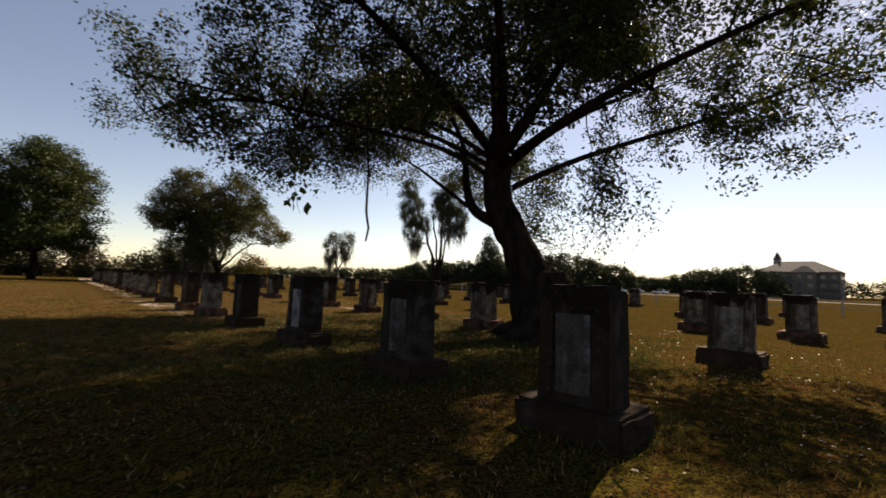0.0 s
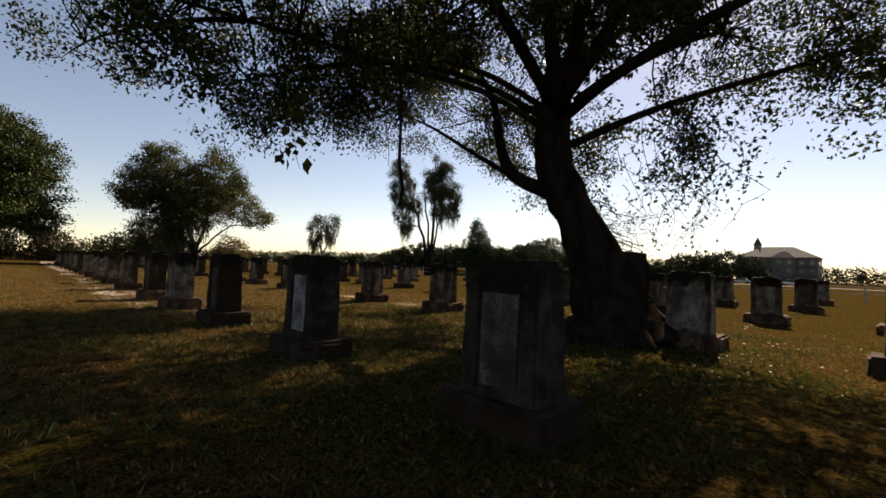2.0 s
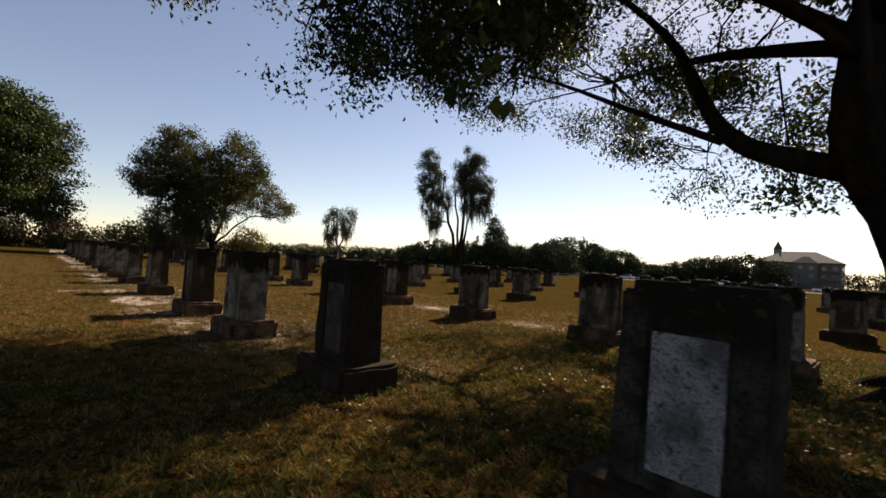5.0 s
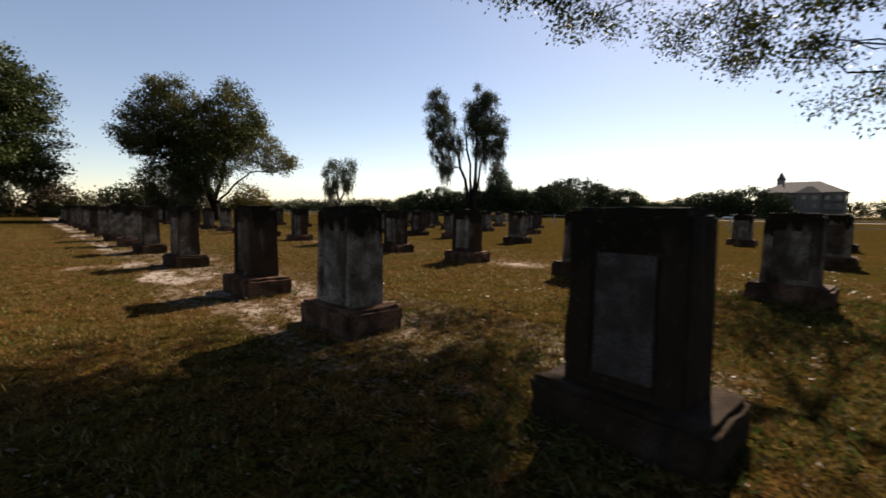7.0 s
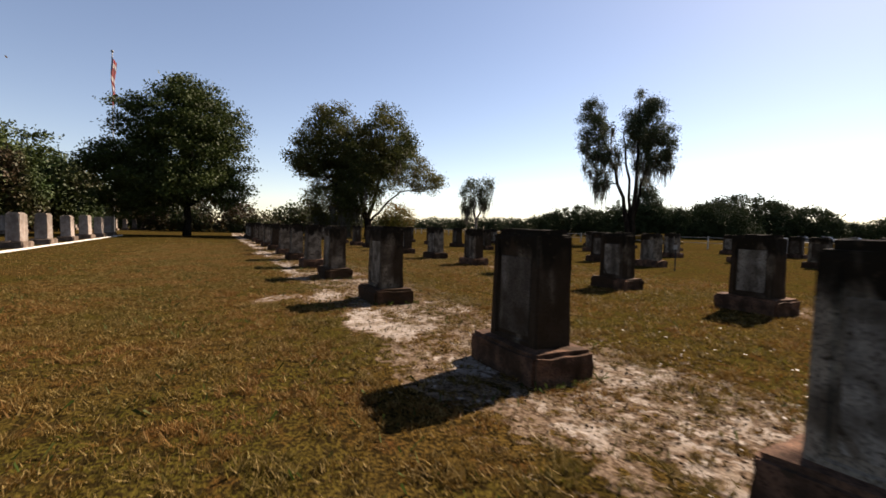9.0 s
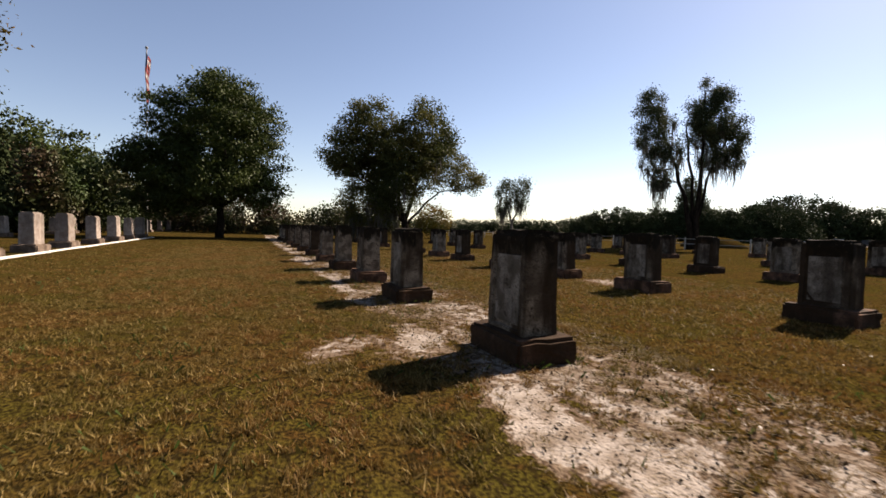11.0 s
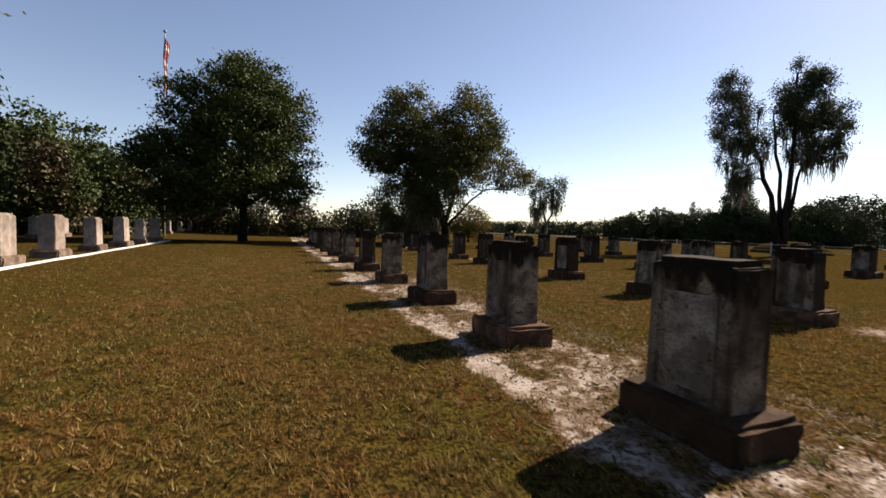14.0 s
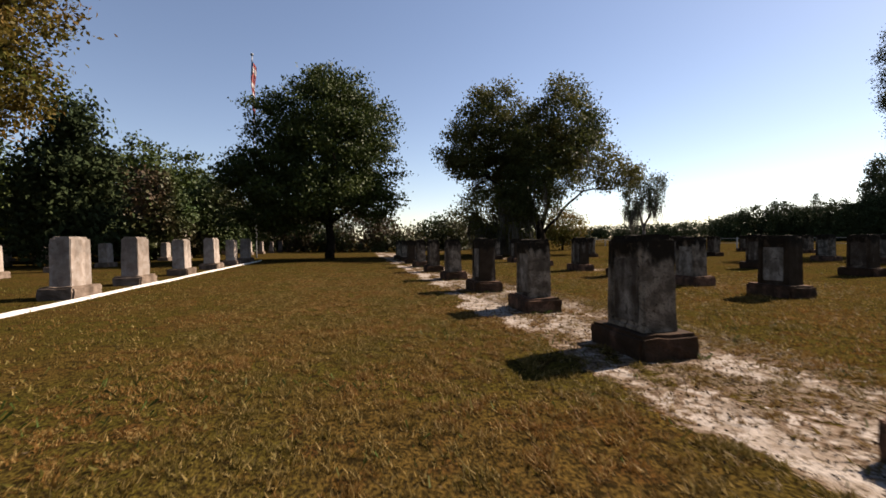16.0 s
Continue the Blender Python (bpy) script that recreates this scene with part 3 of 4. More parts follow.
foot_weeds = []
for i, y in enumerate(FIRST):
    r = random.Random(i * 7 + 3)
    for _ in range(r.choice((4, 10, 22))):
        side = r.random()
        px, py = (0.31 + r.uniform(-0.40, 0.42), y - 0.03 - abs(r.gauss(0, 0.05))) if side < 0.6 else (0.31 + 0.37 + abs(r.gauss(0, 0.05)), y + r.uniform(0.0, 1.0))
        foot_weeds.append((px, py, rise(px, py)))
tagged(link("foot_weeds", faces_mesh("foot_weeds", blades(np.repeat(np.array(foot_weeds), 5, axis=0) + rng.normal(0, 0.015, (len(foot_weeds) * 5, 3)) * np.array([1, 1, 0.1]), 0.055, 0.0035, 0.8), 4), GREEN_BLADE), "green weeds sprouting against the stone plinths", "weeds", kind="stuff")

# ---- kerb ----
kerb = tagged(new("kerb"), "white painted concrete kerb along the lawn", "kerb", kind="structure")
for i in range(23):
    part("kerb_stone", boxed((-9.19, 8 + i * 2.0, -0.06), (-9.07, 8 + i * 2.0 + 1.985, 0.055 + 0.005 * (i % 3)), 0.012), WHITE, kerb)

# ---- the broad tree by the path ----
broad = tagged(new("broad_tree"), "broad dark evergreen tree with a leaning trunk", "tree")
broad.location = (5.65, 2.6, 0)
O = Vector(broad.location)
BOUGHS = [
    [(5.95, 5.5, 3.6), (6.2, 6.8, 4.3), (6.45, 8.3, 5.3), (6.4, 10.2, 6.2)],
    [(5.1, 3.7, 4.0), (4.1, 4.5, 4.8), (2.6, 5.6, 5.0), (0.3, 7.2, 5.6), (-2.2, 8.2, 5.8)],
    [(5.5, 3.6, 2.75), (5.75, 4.7, 3.15), (5.95, 5.5, 3.6), (6.35, 5.95, 4.6), (6.67, 6.3, 5.5), (7.2, 7.8, 7.3), (7.3, 9.6, 9.2)],
    [(5.25, 3.55, 4.6), (5.1, 3.8, 6.0), (5.3, 4.0, 7.6), (5.0, 4.3, 9.6)],
    [(5.3, 3.5, 4.8), (5.9, 3.0, 6.0), (6.4, 2.5, 7.4), (7.2, 2.0, 9.2)],
    [(5.5, 3.4, 3.8), (6.6, 2.4, 4.5), (7.7, 1.3, 5.1), (9.8, -0.6, 6.0), (12.0, -2.5, 7.4)],
    [(5.35, 3.45, 4.4), (6.8, 3.0, 5.6), (8.6, 2.6, 6.8), (10.8, 2.0, 7.8)],
    [(5.1, 3.4, 4.3), (3.8, 2.4, 5.5), (1.8, 0.8, 6.4), (-0.6, -0.8, 7.2)],
    [(5.4, 3.7, 4.4), (6.8, 5.2, 5.4), (8.2, 7.2, 6.2), (9.2, 9.0, 6.6)],
    [(5.4, 3.3, 4.6), (6.0, 1.2, 5.8), (6.6, -1.2, 6.6), (7.0, -3.6, 7.0)],
    [(5.1, 3.6, 4.5), (3.0, 3.6, 5.8), (0.8, 3.6, 6.8), (-1.6, 3.4, 7.4)],
    [(5.2, 3.8, 4.5), (4.6, 5.6, 5.9), (4.4, 7.6, 6.6), (4.8, 10.2, 6.6), (5.4, 12.4, 6.5)],
    [(5.2, 3.8, 4.3), (4.2, 4.9, 5.2), (3.2, 6.2, 5.6), (2.2, 8.4, 5.8), (1.6, 10.6, 5.9)],
    [(0.3, 7.2, 5.6), (-0.6, 9.0, 5.9), (-1.5, 10.8, 5.9), (-2.0, 12.0, 5.6)],
    [(7.4, 6.0, 5.5), (8.6, 6.4, 4.6), (10.2, 6.9, 3.7)],
    [(6.6, 4.9, 5.0), (7.6, 4.9, 3.9), (8.5, 4.9, 3.1)],
]
bm = bmesh.new()


def gnarled(bm, points, radii, sides):
    """A tube with many rings, its surface ridged and knotted."""
    n = len(points)
    fine = np.linspace(0, n - 1, (n - 1) * 5 + 1)
    pts = np.array([[float(np.interp(f, range(n), [p[a] for p in points])) for a in range(3)] for f in fine])
    for _ in range(3):
        pts[1:-1] = (pts[:-2] + pts[1:-1] * 2 + pts[2:]) / 4
    old = len(bm.verts)
    tube(bm, [Vector(p) - O for p in pts], [float(np.interp(f, range(n), radii)) for f in fine], sides)
    bm.verts.ensure_lookup_table()
    for v in bm.verts[old:]:
        w = v.co + O
        out = Vector((v.co.x, v.co.y, 0)).normalized()
        v.co += out * (noise.noise(Vector((w.x * 3, w.y * 3, w.z * 1.6))) * 0.11 + noise.noise(Vector((w.x * 9, w.y * 9, w.z * 3))) * 0.045)


gnarled(bm, ((5.7, 2.45, -0.1), (5.7, 2.5, 0.12), (5.72, 2.6, 0.5), (5.78, 2.8, 1.1), (5.8, 3.1, 1.8), (5.68, 3.46, 2.5), (5.46, 3.7, 3.1), (5.28, 3.74, 3.9), (5.2, 3.66, 4.8), (5.25, 3.6, 5.5)),
        (1.15, 0.95, 0.74, 0.58, 0.46, 0.42, 0.42, 0.36, 0.30, 0.18), 26)
gnarled(bm, ((5.8, 2.42, -0.1), (5.8, 2.42, 0.3), (5.8, 2.44, 0.9), (5.8, 2.46, 1.4), (5.8, 2.48, 1.58), (5.8, 2.48, 1.63)), (0.85, 0.58, 0.46, 0.46, 0.44, 0.30), 22)
for a in range(7):
    g = a * math.tau / 7 + 0.3
    tube(bm, [Vector((0.15 + math.cos(g) * r, -0.15 + math.sin(g) * r, z)) for r, z in ((0.4, 0.5), (0.8, 0.2), (1.25, 0.04), (1.6, -0.08))], [0.26, 0.20, 0.12, 0.05], 7)
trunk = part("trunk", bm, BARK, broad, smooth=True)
tips, joints = [], []
for k, pts in enumerate(BOUGHS):
    line = []
    for i, (a, b) in enumerate(zip(pts, pts[1:])):
        seg = bent(Vector(a) - O, Vector(b) - O, 0.16, 3, k * 11 + i)
        line += seg if i == 0 else seg[1:]
    for _ in range(4):
        line = [line[0]] + [(a + b * 2 + c) / 4 for a, b, c in zip(line, line[1:], line[2:])] + [line[-1]]
    n = len(line)
    r0 = 0.165 if k in (2, 3, 4) else 0.048 if k in (0, 1, 11, 12) else 0.065 if k == 5 else 0.014 if k > 13 else 0.05 if k == 13 else 0.105
    bm = bmesh.new()
    tube(bm, line, [r0 * (1 - i / (n - 1)) ** 0.75 + (0.006 if k > 12 else 0.022) for i in range(n)], 9)
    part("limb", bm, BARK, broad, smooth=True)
    joints += line[2:]
    tips.append(line[-1])
CROWN = [(-1.6, 11.3, 6.0, 1.3, 1.3, 0.9), (-1.4, 10.2, 7.4, 1.6, 1.5, 1.1), (9.3, 7.5, 4.9, 1.4, 1.2, 0.7), (10.6, 10.0, 5.9, 1.8, 1.4, 0.9), (11.8, 9.2, 5.6, 1.4, 1.2, 0.7), (8.2, 6.6, 5.2, 1.5, 1.4, 0.9), (9.4, 5.7, 4.4, 1.4, 1.3, 0.8), (7.0, 7.6, 5.8, 1.1, 1.2, 0.7), (9.6, 6.8, 5.8, 1.6, 1.5, 0.9), (0.0, 7.9, 6.1, 2.3, 2.2, 1.5), (1.8, 6.4, 7.4, 3.0, 2.8, 2.2), (2.0, 10.6, 6.1, 2.6, 2.0, 1.2), (10.4, 7.0, 3.6, 1.0, 0.9, 0.5), (8.5, 4.9, 3.1, 0.9, 0.8, 0.45), (5.4, 12.2, 6.5, 2.4, 1.6, 1.3), (7.6, 11.6, 7.0, 2.2, 1.8, 1.4), (3.6, 11.6, 6.4, 1.8, 1.4, 1.1), (5.0, 8.6, 6.0, 2.2, 1.8, 1.0), (1.4, 10.4, 4.7, 1.3, 1.0, 0.6), (3.2, 9.4, 4.8, 1.6, 1.2, 0.6), (-1.2, 7.2, 5.4, 1.0, 1.0, 0.8), (7.2, 10.6, 8.2, 3.0, 2.6, 1.6), (4.4, 11.2, 8.2, 2.6, 2.2, 1.4), (8.4, 8.2, 8.4, 1.8, 2.0, 1.4), (2.6, 9.2, 8.0, 2.4, 2.0, 1.3), (0.2, 7.4, 4.4, 1.6, 1.5, 0.6), (8.4, 4.6, 4.8, 1.4, 1.4, 0.7), (-1.4, 3.2, 7.8, 2.6, 2.8, 1.6), (0.2, -0.4, 7.6, 2.8, 2.6, 1.5), (4.8, 4.2, 8.8, 4.2, 4.2, 2.4),
         (7.4, 1.8, 8.4, 3.4, 3.4, 2.2), (10.6, -1.4, 7.0, 3.0, 3.0, 2.0), (10.4, 2.2, 7.6, 2.8, 2.8, 1.9), (9.4, 7.0, 6.6, 2.2, 1.8, 1.4), (4.2, 9.2, 7.2, 3.0, 2.8, 1.8),
         (6.8, -2.8, 7.2, 2.8, 2.8, 1.7), (2.4, 6.2, 5.9, 2.4, 2.2, 1.0), (9.2, -0.6, 5.2, 2.2, 1.8, 1.1), (7.6, 1.6, 4.0, 1.2, 1.0, 0.8), (3.6, 2.6, 6.8, 3.2, 3.0, 1.6)]
# extra lobes, mostly above the view, added to shade the ground below
SHADE_THICK = [(9.0, 3.4, 9.8, 2.4, 1.8, 1.2), (7.5, 1.2, 9.8, 2.2, 1.8, 1.2), (8.4, 11.8, 9.4, 2.6, 2.0, 1.2), (10.2, 12.0, 10.0, 2.0, 1.6, 1.0), (6.6, 11.2, 8.8, 1.8, 1.8, 1.0)]
SHADE_TOP = [(8.0, 4.0, 12.4, 4.0, 3.8, 1.2), (5.0, 1.6, 12.0, 3.8, 3.6, 1.2), (10.2, 7.4, 12.2, 3.6, 3.4, 1.2), (2.4, 1.6, 11.2, 3.0, 3.0, 1.0), (6.0, 7.6, 12.2, 3.6, 3.4, 1.2), (8.6, -0.8, 11.6, 3.2, 3.0, 1.2), (12.6, 5.8, 11.4, 3.2, 3.0, 1.4), (14.4, 4.4, 11.6, 2.6, 2.6, 1.2), (7.4, 4.2, 7.0, 1.8, 1.6, 1.0)]
airy = [l for l in CROWN if l[1] > 8.4 or (l[0] > 6.5 and l[1] > 5.5)]
spots_near = clumps([l for l in CROWN if l not in airy], 1900, 0.38, 0.1, 0.9) - np.array(O)
spots_high = np.concatenate([clumps(SHADE_TOP, 2000, 0.26, 0.1, 0.55), clumps(SHADE_THICK, 1100, -0.6, 0.1, 0.55)]) - np.array(O)
spots_airy = clumps(airy, 1250, 0.44, 0.1, 0.9) - np.array(O)
every_spot = np.concatenate([spots_near, spots_high, spots_airy])
bm = bmesh.new()
for k in rng.choice(len(every_spot), 1000, replace=False):
    goal = Vector(every_spot[k])
    start = min(joints, key=lambda e: (e - goal).length)
    if (goal - start).length < 4.5:
        d = (goal - start).length
        tube(bm, wavy(start, goal, 0.16, 4, int(k)), [0.014 + 0.005 * d, 0.012 + 0.004 * d, 0.010 + 0.0025 * d, 0.007, 0.003], 5)
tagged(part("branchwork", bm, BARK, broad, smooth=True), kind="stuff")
link("crown", faces_mesh("crown", np.concatenate([leaves(spots_near, (0.175, 0.175, 0.13), 42, 0.12, 0.45, 0.5), leaves(spots_high, (0.19, 0.19, 0.14), 19, 0.18, 0.45, 0.5), leaves(spots_airy, (0.20, 0.20, 0.16), 50, 0.10, 0.6, 0.5)]), 4), LEAF_NEAR, broad, "small dark glossy leaves lit at the edges")
# vines: a hanging stick, trailing tendrils and large vine leaves
bm = bmesh.new()
tube(bm, [Vector(p) - O for p in ((1.25, 3.75, 4.9), (1.22, 3.7, 4.2), (1.25, 3.62, 3.4), (1.2, 3.55, 2.6), (1.24, 3.5, 2.25), (1.17, 3.47, 2.0))], [0.018, 0.02, 0.022, 0.024, 0.022, 0.016], 7)
part("hanging_stick", bm, BARK, broad, "dead vine stem hanging from a limb")
r = random.Random(4)
vine_points = []
for i in range(20):
    bm = bmesh.new()
    a = Vector((6.2 + r.uniform(-0.4, 1.6), 2.6 + r.uniform(-1.6, 0.6), r.uniform(3.2, 4.8))) - O
    b = Vector((6.3 + r.uniform(-0.3, 1.0), 2.2 + r.uniform(-1.2, 0.5), r.uniform(0.7, 2.2))) - O
    line = wavy(a, b, 0.20, 16, i)
    vine_points += line[2::2]
    tube(bm, line, [0.0075 - 0.0003 * q for q in range(17)], 5)
    part("tendril", bm, BARK, broad)
for i in range(8):
    bm = bmesh.new()
    a = Vector((r.uniform(-0.5, 4.0), r.uniform(4.0, 7.5), r.uniform(4.2, 4.8))) - O
    tube(bm, wavy(a, a + Vector((r.uniform(-0.4, 0.4), r.uniform(-0.4, 0.4), -r.uniform(0.6, 1.6))), 0.25, 12, i + 90), [0.005] * 12 + [0.003], 4)
    part("tendril", bm, BARK, broad)
hang = np.array([(0.9 + r.gauss(0, 0.22), 6.3 + r.gauss(0, 0.25), 4.3 - 1.35 * (i / 26) ** 1.1) for i in range(26)]) - np.array(O)
low_leaf = np.array([(7.4 + r.gauss(0, 0.5), 1.5 + r.gauss(0, 0.5), 3.4 + r.gauss(0, 0.35)) for i in range(80)]) - np.array(O)
link("vine_leaves", faces_mesh("vine_leaves", np.concatenate([leaves(hang, (0.10, 0.10, 0.06), 2, 0.20, 1.5, 0.75), leaves(low_leaf, (0.16, 0.16, 0.14), 5, 0.11, 0.6), leaves(np.array(vine_points), (0.05, 0.05, 0.05), 3, 0.075, 0.8, 0.6)]), 4), LEAF_NEAR, broad, "large hanging vine leaves")

bm = bmesh.new()
for i in range(44):
    a = Vector((5.75 + r.uniform(-0.25, 0.3), r.uniform(2.75, 3.15), r.uniform(1.75, 2.7))) - O
    way = Vector((r.uniform(-0.25, 0.4), -r.uniform(0.15, 0.65), -r.uniform(0.0, 0.8)))
    goal = a + way
    goal.z = max(goal.z, 1.6)
    w = r.uniform(0.004, 0.013)
    tube(bm, wavy(a, goal, 0.3, 10, i + 300), [w * (1 - 0.07 * q) for q in range(11)], 5)
for i in range(30):
    a = Vector((5.75 + r.uniform(-0.3, 0.4), r.uniform(2.1, 2.8), r.uniform(1.6, 2.3))) - O
    tube(bm, wavy(a, a + Vector((r.uniform(-0.4, 0.4), r.uniform(-0.5, 0.4), r.uniform(-0.4, 0.4))), 0.4, 9, i + 400), [0.006 - 0.0004 * q for q in range(10)], 4)
tangle = part("vine_tangle", bm, BARK, broad, "tangle of dead vine twigs")
tagged(tangle, "tangle of dead vine twigs", kind="stuff")

bm = bmesh.new()
for i in range(22):
    a = Vector((r.uniform(5.0, 6.6), r.uniform(0.7, 1.4), 0.0))
    w = r.uniform(0.003, 0.006)
    tube(bm, bent(a, a + Vector((r.uniform(-0.3, 0.3), r.uniform(-0.3, 0.3), r.uniform(0.25, 0.62))), 0.22, 4, i + 500), [w, w, w * 0.8, w * 0.6, w * 0.4], 4)
dead_weeds = part("dead_weeds", bm, STRAW, None)
tagged(dead_weeds, "dry upright weed stalks beside the broad trunk", "weeds", kind="stuff")

# ---- trees of the lawn ----
tree("round_oak", "large dense round dark green oak tree", (-4.6, 56.0, 0),
     [([(0, 0, -0.2), (0.1, 0, 1.6), (0.0, 0.1, 3.4), (-0.3, 0, 6.5), (-0.4, 0.2, 11)], 0.42, 0.10), ([(0, 0, 2.6), (-2.4, -0.4, 4.4), (-5.2, -0.6, 6.0)], 0.28, 0.06), ([(0, 0, 2.8), (2.6, -0.3, 4.6), (4.8, 0.2, 6.6)], 0.28, 0.06), ([(0, 0, 3), (0.5, -2.6, 5), (0.6, -4.6, 7)], 0.26, 0.06)],
     [(-4.504, 56, 7.86, 4.606, 4.7, 4.324), (-3.928, 56, 10.8, 3.478, 3.76, 3.196), (-4.408, 56, 12.66, 2.162, 2.632, 1.786), (-2.008, 55.6, 7.468, 3.196, 3.948, 3.948), (-1.816, 55.6, 4.528, 2.632, 3.196, 2.068), (-8.632, 56, 6.292, 3.384, 3.384, 2.632), (-10.36, 56, 6.292, 2.256, 2.256, 1.786), (-4.984, 54, 4.724, 4.7, 3.76, 2.068), (-7.7, 56, 10.0, 2.8, 3.0, 2.6), (-9.6, 56, 3.4, 2.5, 2.4, 2.0), (-7.2, 55.2, 3.1, 2.4, 2.4, 1.5)],
     LEAF_DARK, BARK, 1150, 76, 0.235, (0.42, 0.42, 0.21), -0.5, 0, hollow=0.38)
tree("mossy_oak", "spreading olive-green oak tree hung with grey moss", (12.6, 56.0, 0),
     [([(0, 0, -0.2), (-0.2, 0, 1.8), (-0.8, 0.2, 4), (-1.6, 0, 7.5), (-2.4, 0, 11)], 0.48, 0.10), ([(0, 0, 1.6), (1.6, -0.4, 3.6), (3.4, -0.6, 5.2), (6.4, -0.4, 5.4)], 0.15, 0.04), ([(-0.2, 0, 2), (0.8, 0.2, 5.2), (1.4, 0.2, 9.0), (1.6, 0, 11.6)], 0.24, 0.06), ([(-0.4, 0, 2), (-2.6, -0.6, 4.2), (-4.6, -0.6, 6.0)], 0.24, 0.06)],
     [(9.14, 57.4, 10.4, 4.16, 3.6, 3.2), (14.2, 54.8, 10.8, 3.33, 3.2, 2.8), (8.7, 56.76, 13, 1.66, 1.8, 1.3), (14.2, 54.8, 13, 1.46, 1.5, 1.1), (6.94, 57.4, 8.6, 3.02, 3, 2.4), (12, 54.8, 7.8, 4.58, 3.8, 3.2), (17.17, 57.4, 8.6, 2.91, 2.8, 2.4), (18.82, 54.8, 6.6, 2.18, 2, 1.6), (8.92, 58.04, 4.2, 2.91, 2.4, 2.8), (9.58, 57.72, 1.9, 2.5, 2, 1.9), (8.48, 53.84, 3.2, 2.6, 2.2, 2.6), (10.46, 53.2, 4.6, 2.5, 2.2, 2.4), (11.4, 55.4, 9.2, 3.3, 3.0, 2.8), (10.9, 56.6, 6.4, 3.1, 2.8, 2.4), (6.3, 56, 7.4, 2.0, 2.2, 1.6)],
     LEAF_OLIVE, BARK, 1350, 64, 0.22, (0.38, 0.38, 0.22), -0.3, 75, 2.6, 60, hollow=0.35)
tree("moss_cedar", "tall two-headed cedar with long hanging grey moss", (36.6, 42.0, 0),
     [([(0, 0, -0.2), (-0.1, 0, 2.0), (-0.5, 0.3, 5), (-1.6, 1.2, 9), (-2.7, 2.0, 13)], 0.34, 0.08), ([(0.3, -0.3, -0.2), (0.35, -0.3, 2.4), (0.4, -0.5, 6), (0.3, -0.6, 11), (0.3, -0.6, 15)], 0.36, 0.07), ([(0.1, 0, 1.5), (0.0, 0.0, 5), (-0.5, 0.3, 10), (-0.7, 0.4, 12)], 0.22, 0.05), ([(0.4, -0.4, 3.0), (0.8, -0.8, 6.5), (1.6, -1.6, 9.5)], 0.18, 0.05)],
     [(33.4, 44.3, 13.9, 1.25, 1.25, 1.2), (33.5, 44.2, 12.3, 1.7, 1.7, 1.6), (33.6, 44.1, 10.4, 1.6, 1.6, 1.7), (33.8, 44.0, 8.6, 1.2, 1.2, 1.4), (37.0, 41.2, 14.6, 1.2, 1.2, 1.2), (37.7, 40.4, 13.6, 1.4, 1.4, 1.3), (36.9, 41.3, 13.2, 1.5, 1.5, 1.5), (37.6, 40.6, 11.8, 2.0, 2.0, 1.7), (38.3, 39.9, 10.2, 1.7, 1.7, 1.6), (36.9, 41.3, 10.6, 1.3, 1.3, 1.4), (38.6, 39.6, 8.6, 1.0, 1.0, 1.0), (35.0, 43.0, 9.0, 0.8, 0.8, 1.2), (34.2, 43.6, 7.0, 0.9, 0.9, 1.2), (37.4, 40.9, 8.6, 1.1, 1.1, 1.2), (36.0, 42.1, 11.4, 0.6, 0.6, 1.3)],
     LEAF_CEDAR, BARK, 330, 170, 0.15, (0.26, 0.26, 0.28), 0.08, 62, 1.9, 60)
tree("moss_sapling", "small thin tree draped in grey moss", (48.3, 91.4, 0),
     [([(0, 0, -0.2), (0, 0, 3), (-0.8, 0.4, 7), (-1.4, 0.6, 10)], 0.35, 0.08), ([(0, 0, 2.4), (1.0, -0.6, 6), (1.6, -1, 9.5)], 0.28, 0.06)],
     [(47.6, 91.8, 9.4, 2.6, 2.4, 2.4), (49.6, 90.6, 10.4, 2.2, 2.2, 1.8), (46.6, 92.2, 6.2, 1.6, 1.6, 2.0), (49.8, 90.6, 7.4, 1.6, 1.6, 1.8)],
     LEAF_CEDAR, GREY_BARK, 110, 60, 0.30, (0.42, 0.42, 0.5), 0.05, 34, 3.0, 20)
tree("pointed_cedar", "broad dark pointed cedar beyond the headstones", (101.5, 89.0, 0),
     [([(0, 0, -0.2), (0, 0, 8), (-0.6, 0.4, 15)], 0.5, 0.06)],
     [(101.5, 89.0, 4.8, 5.6, 5.6, 4.6), (101.0, 89.4, 9.4, 3.6, 3.6, 3.6), (100.6, 89.8, 13.6, 1.9, 1.9, 2.8)], LEAF_CEDAR, BARK, 1100, 12, 0.5, (0.5, 0.5, 0.5), -0.2, 0, 1, 10)
tree("pale_shrub", "pale yellow-green shrub behind the mossy oak", (19.5, 66.0, 0), [([(0, 0, -0.1), (0.2, 0, 1.5), (0.1, 0.2, 3.6)], 0.14, 0.04)],
     [(19.5, 66, 2.6, 2.2, 2.2, 1.8), (21.0, 66.4, 1.8, 1.6, 1.6, 1.5), (18.4, 66, 1.6, 1.4, 1.4, 1.3)], LEAF_GOLD, BARK, 420, 10, 0.26, (0.3, 0.3, 0.3), 0.05, 0, 1, 10, "shrub")
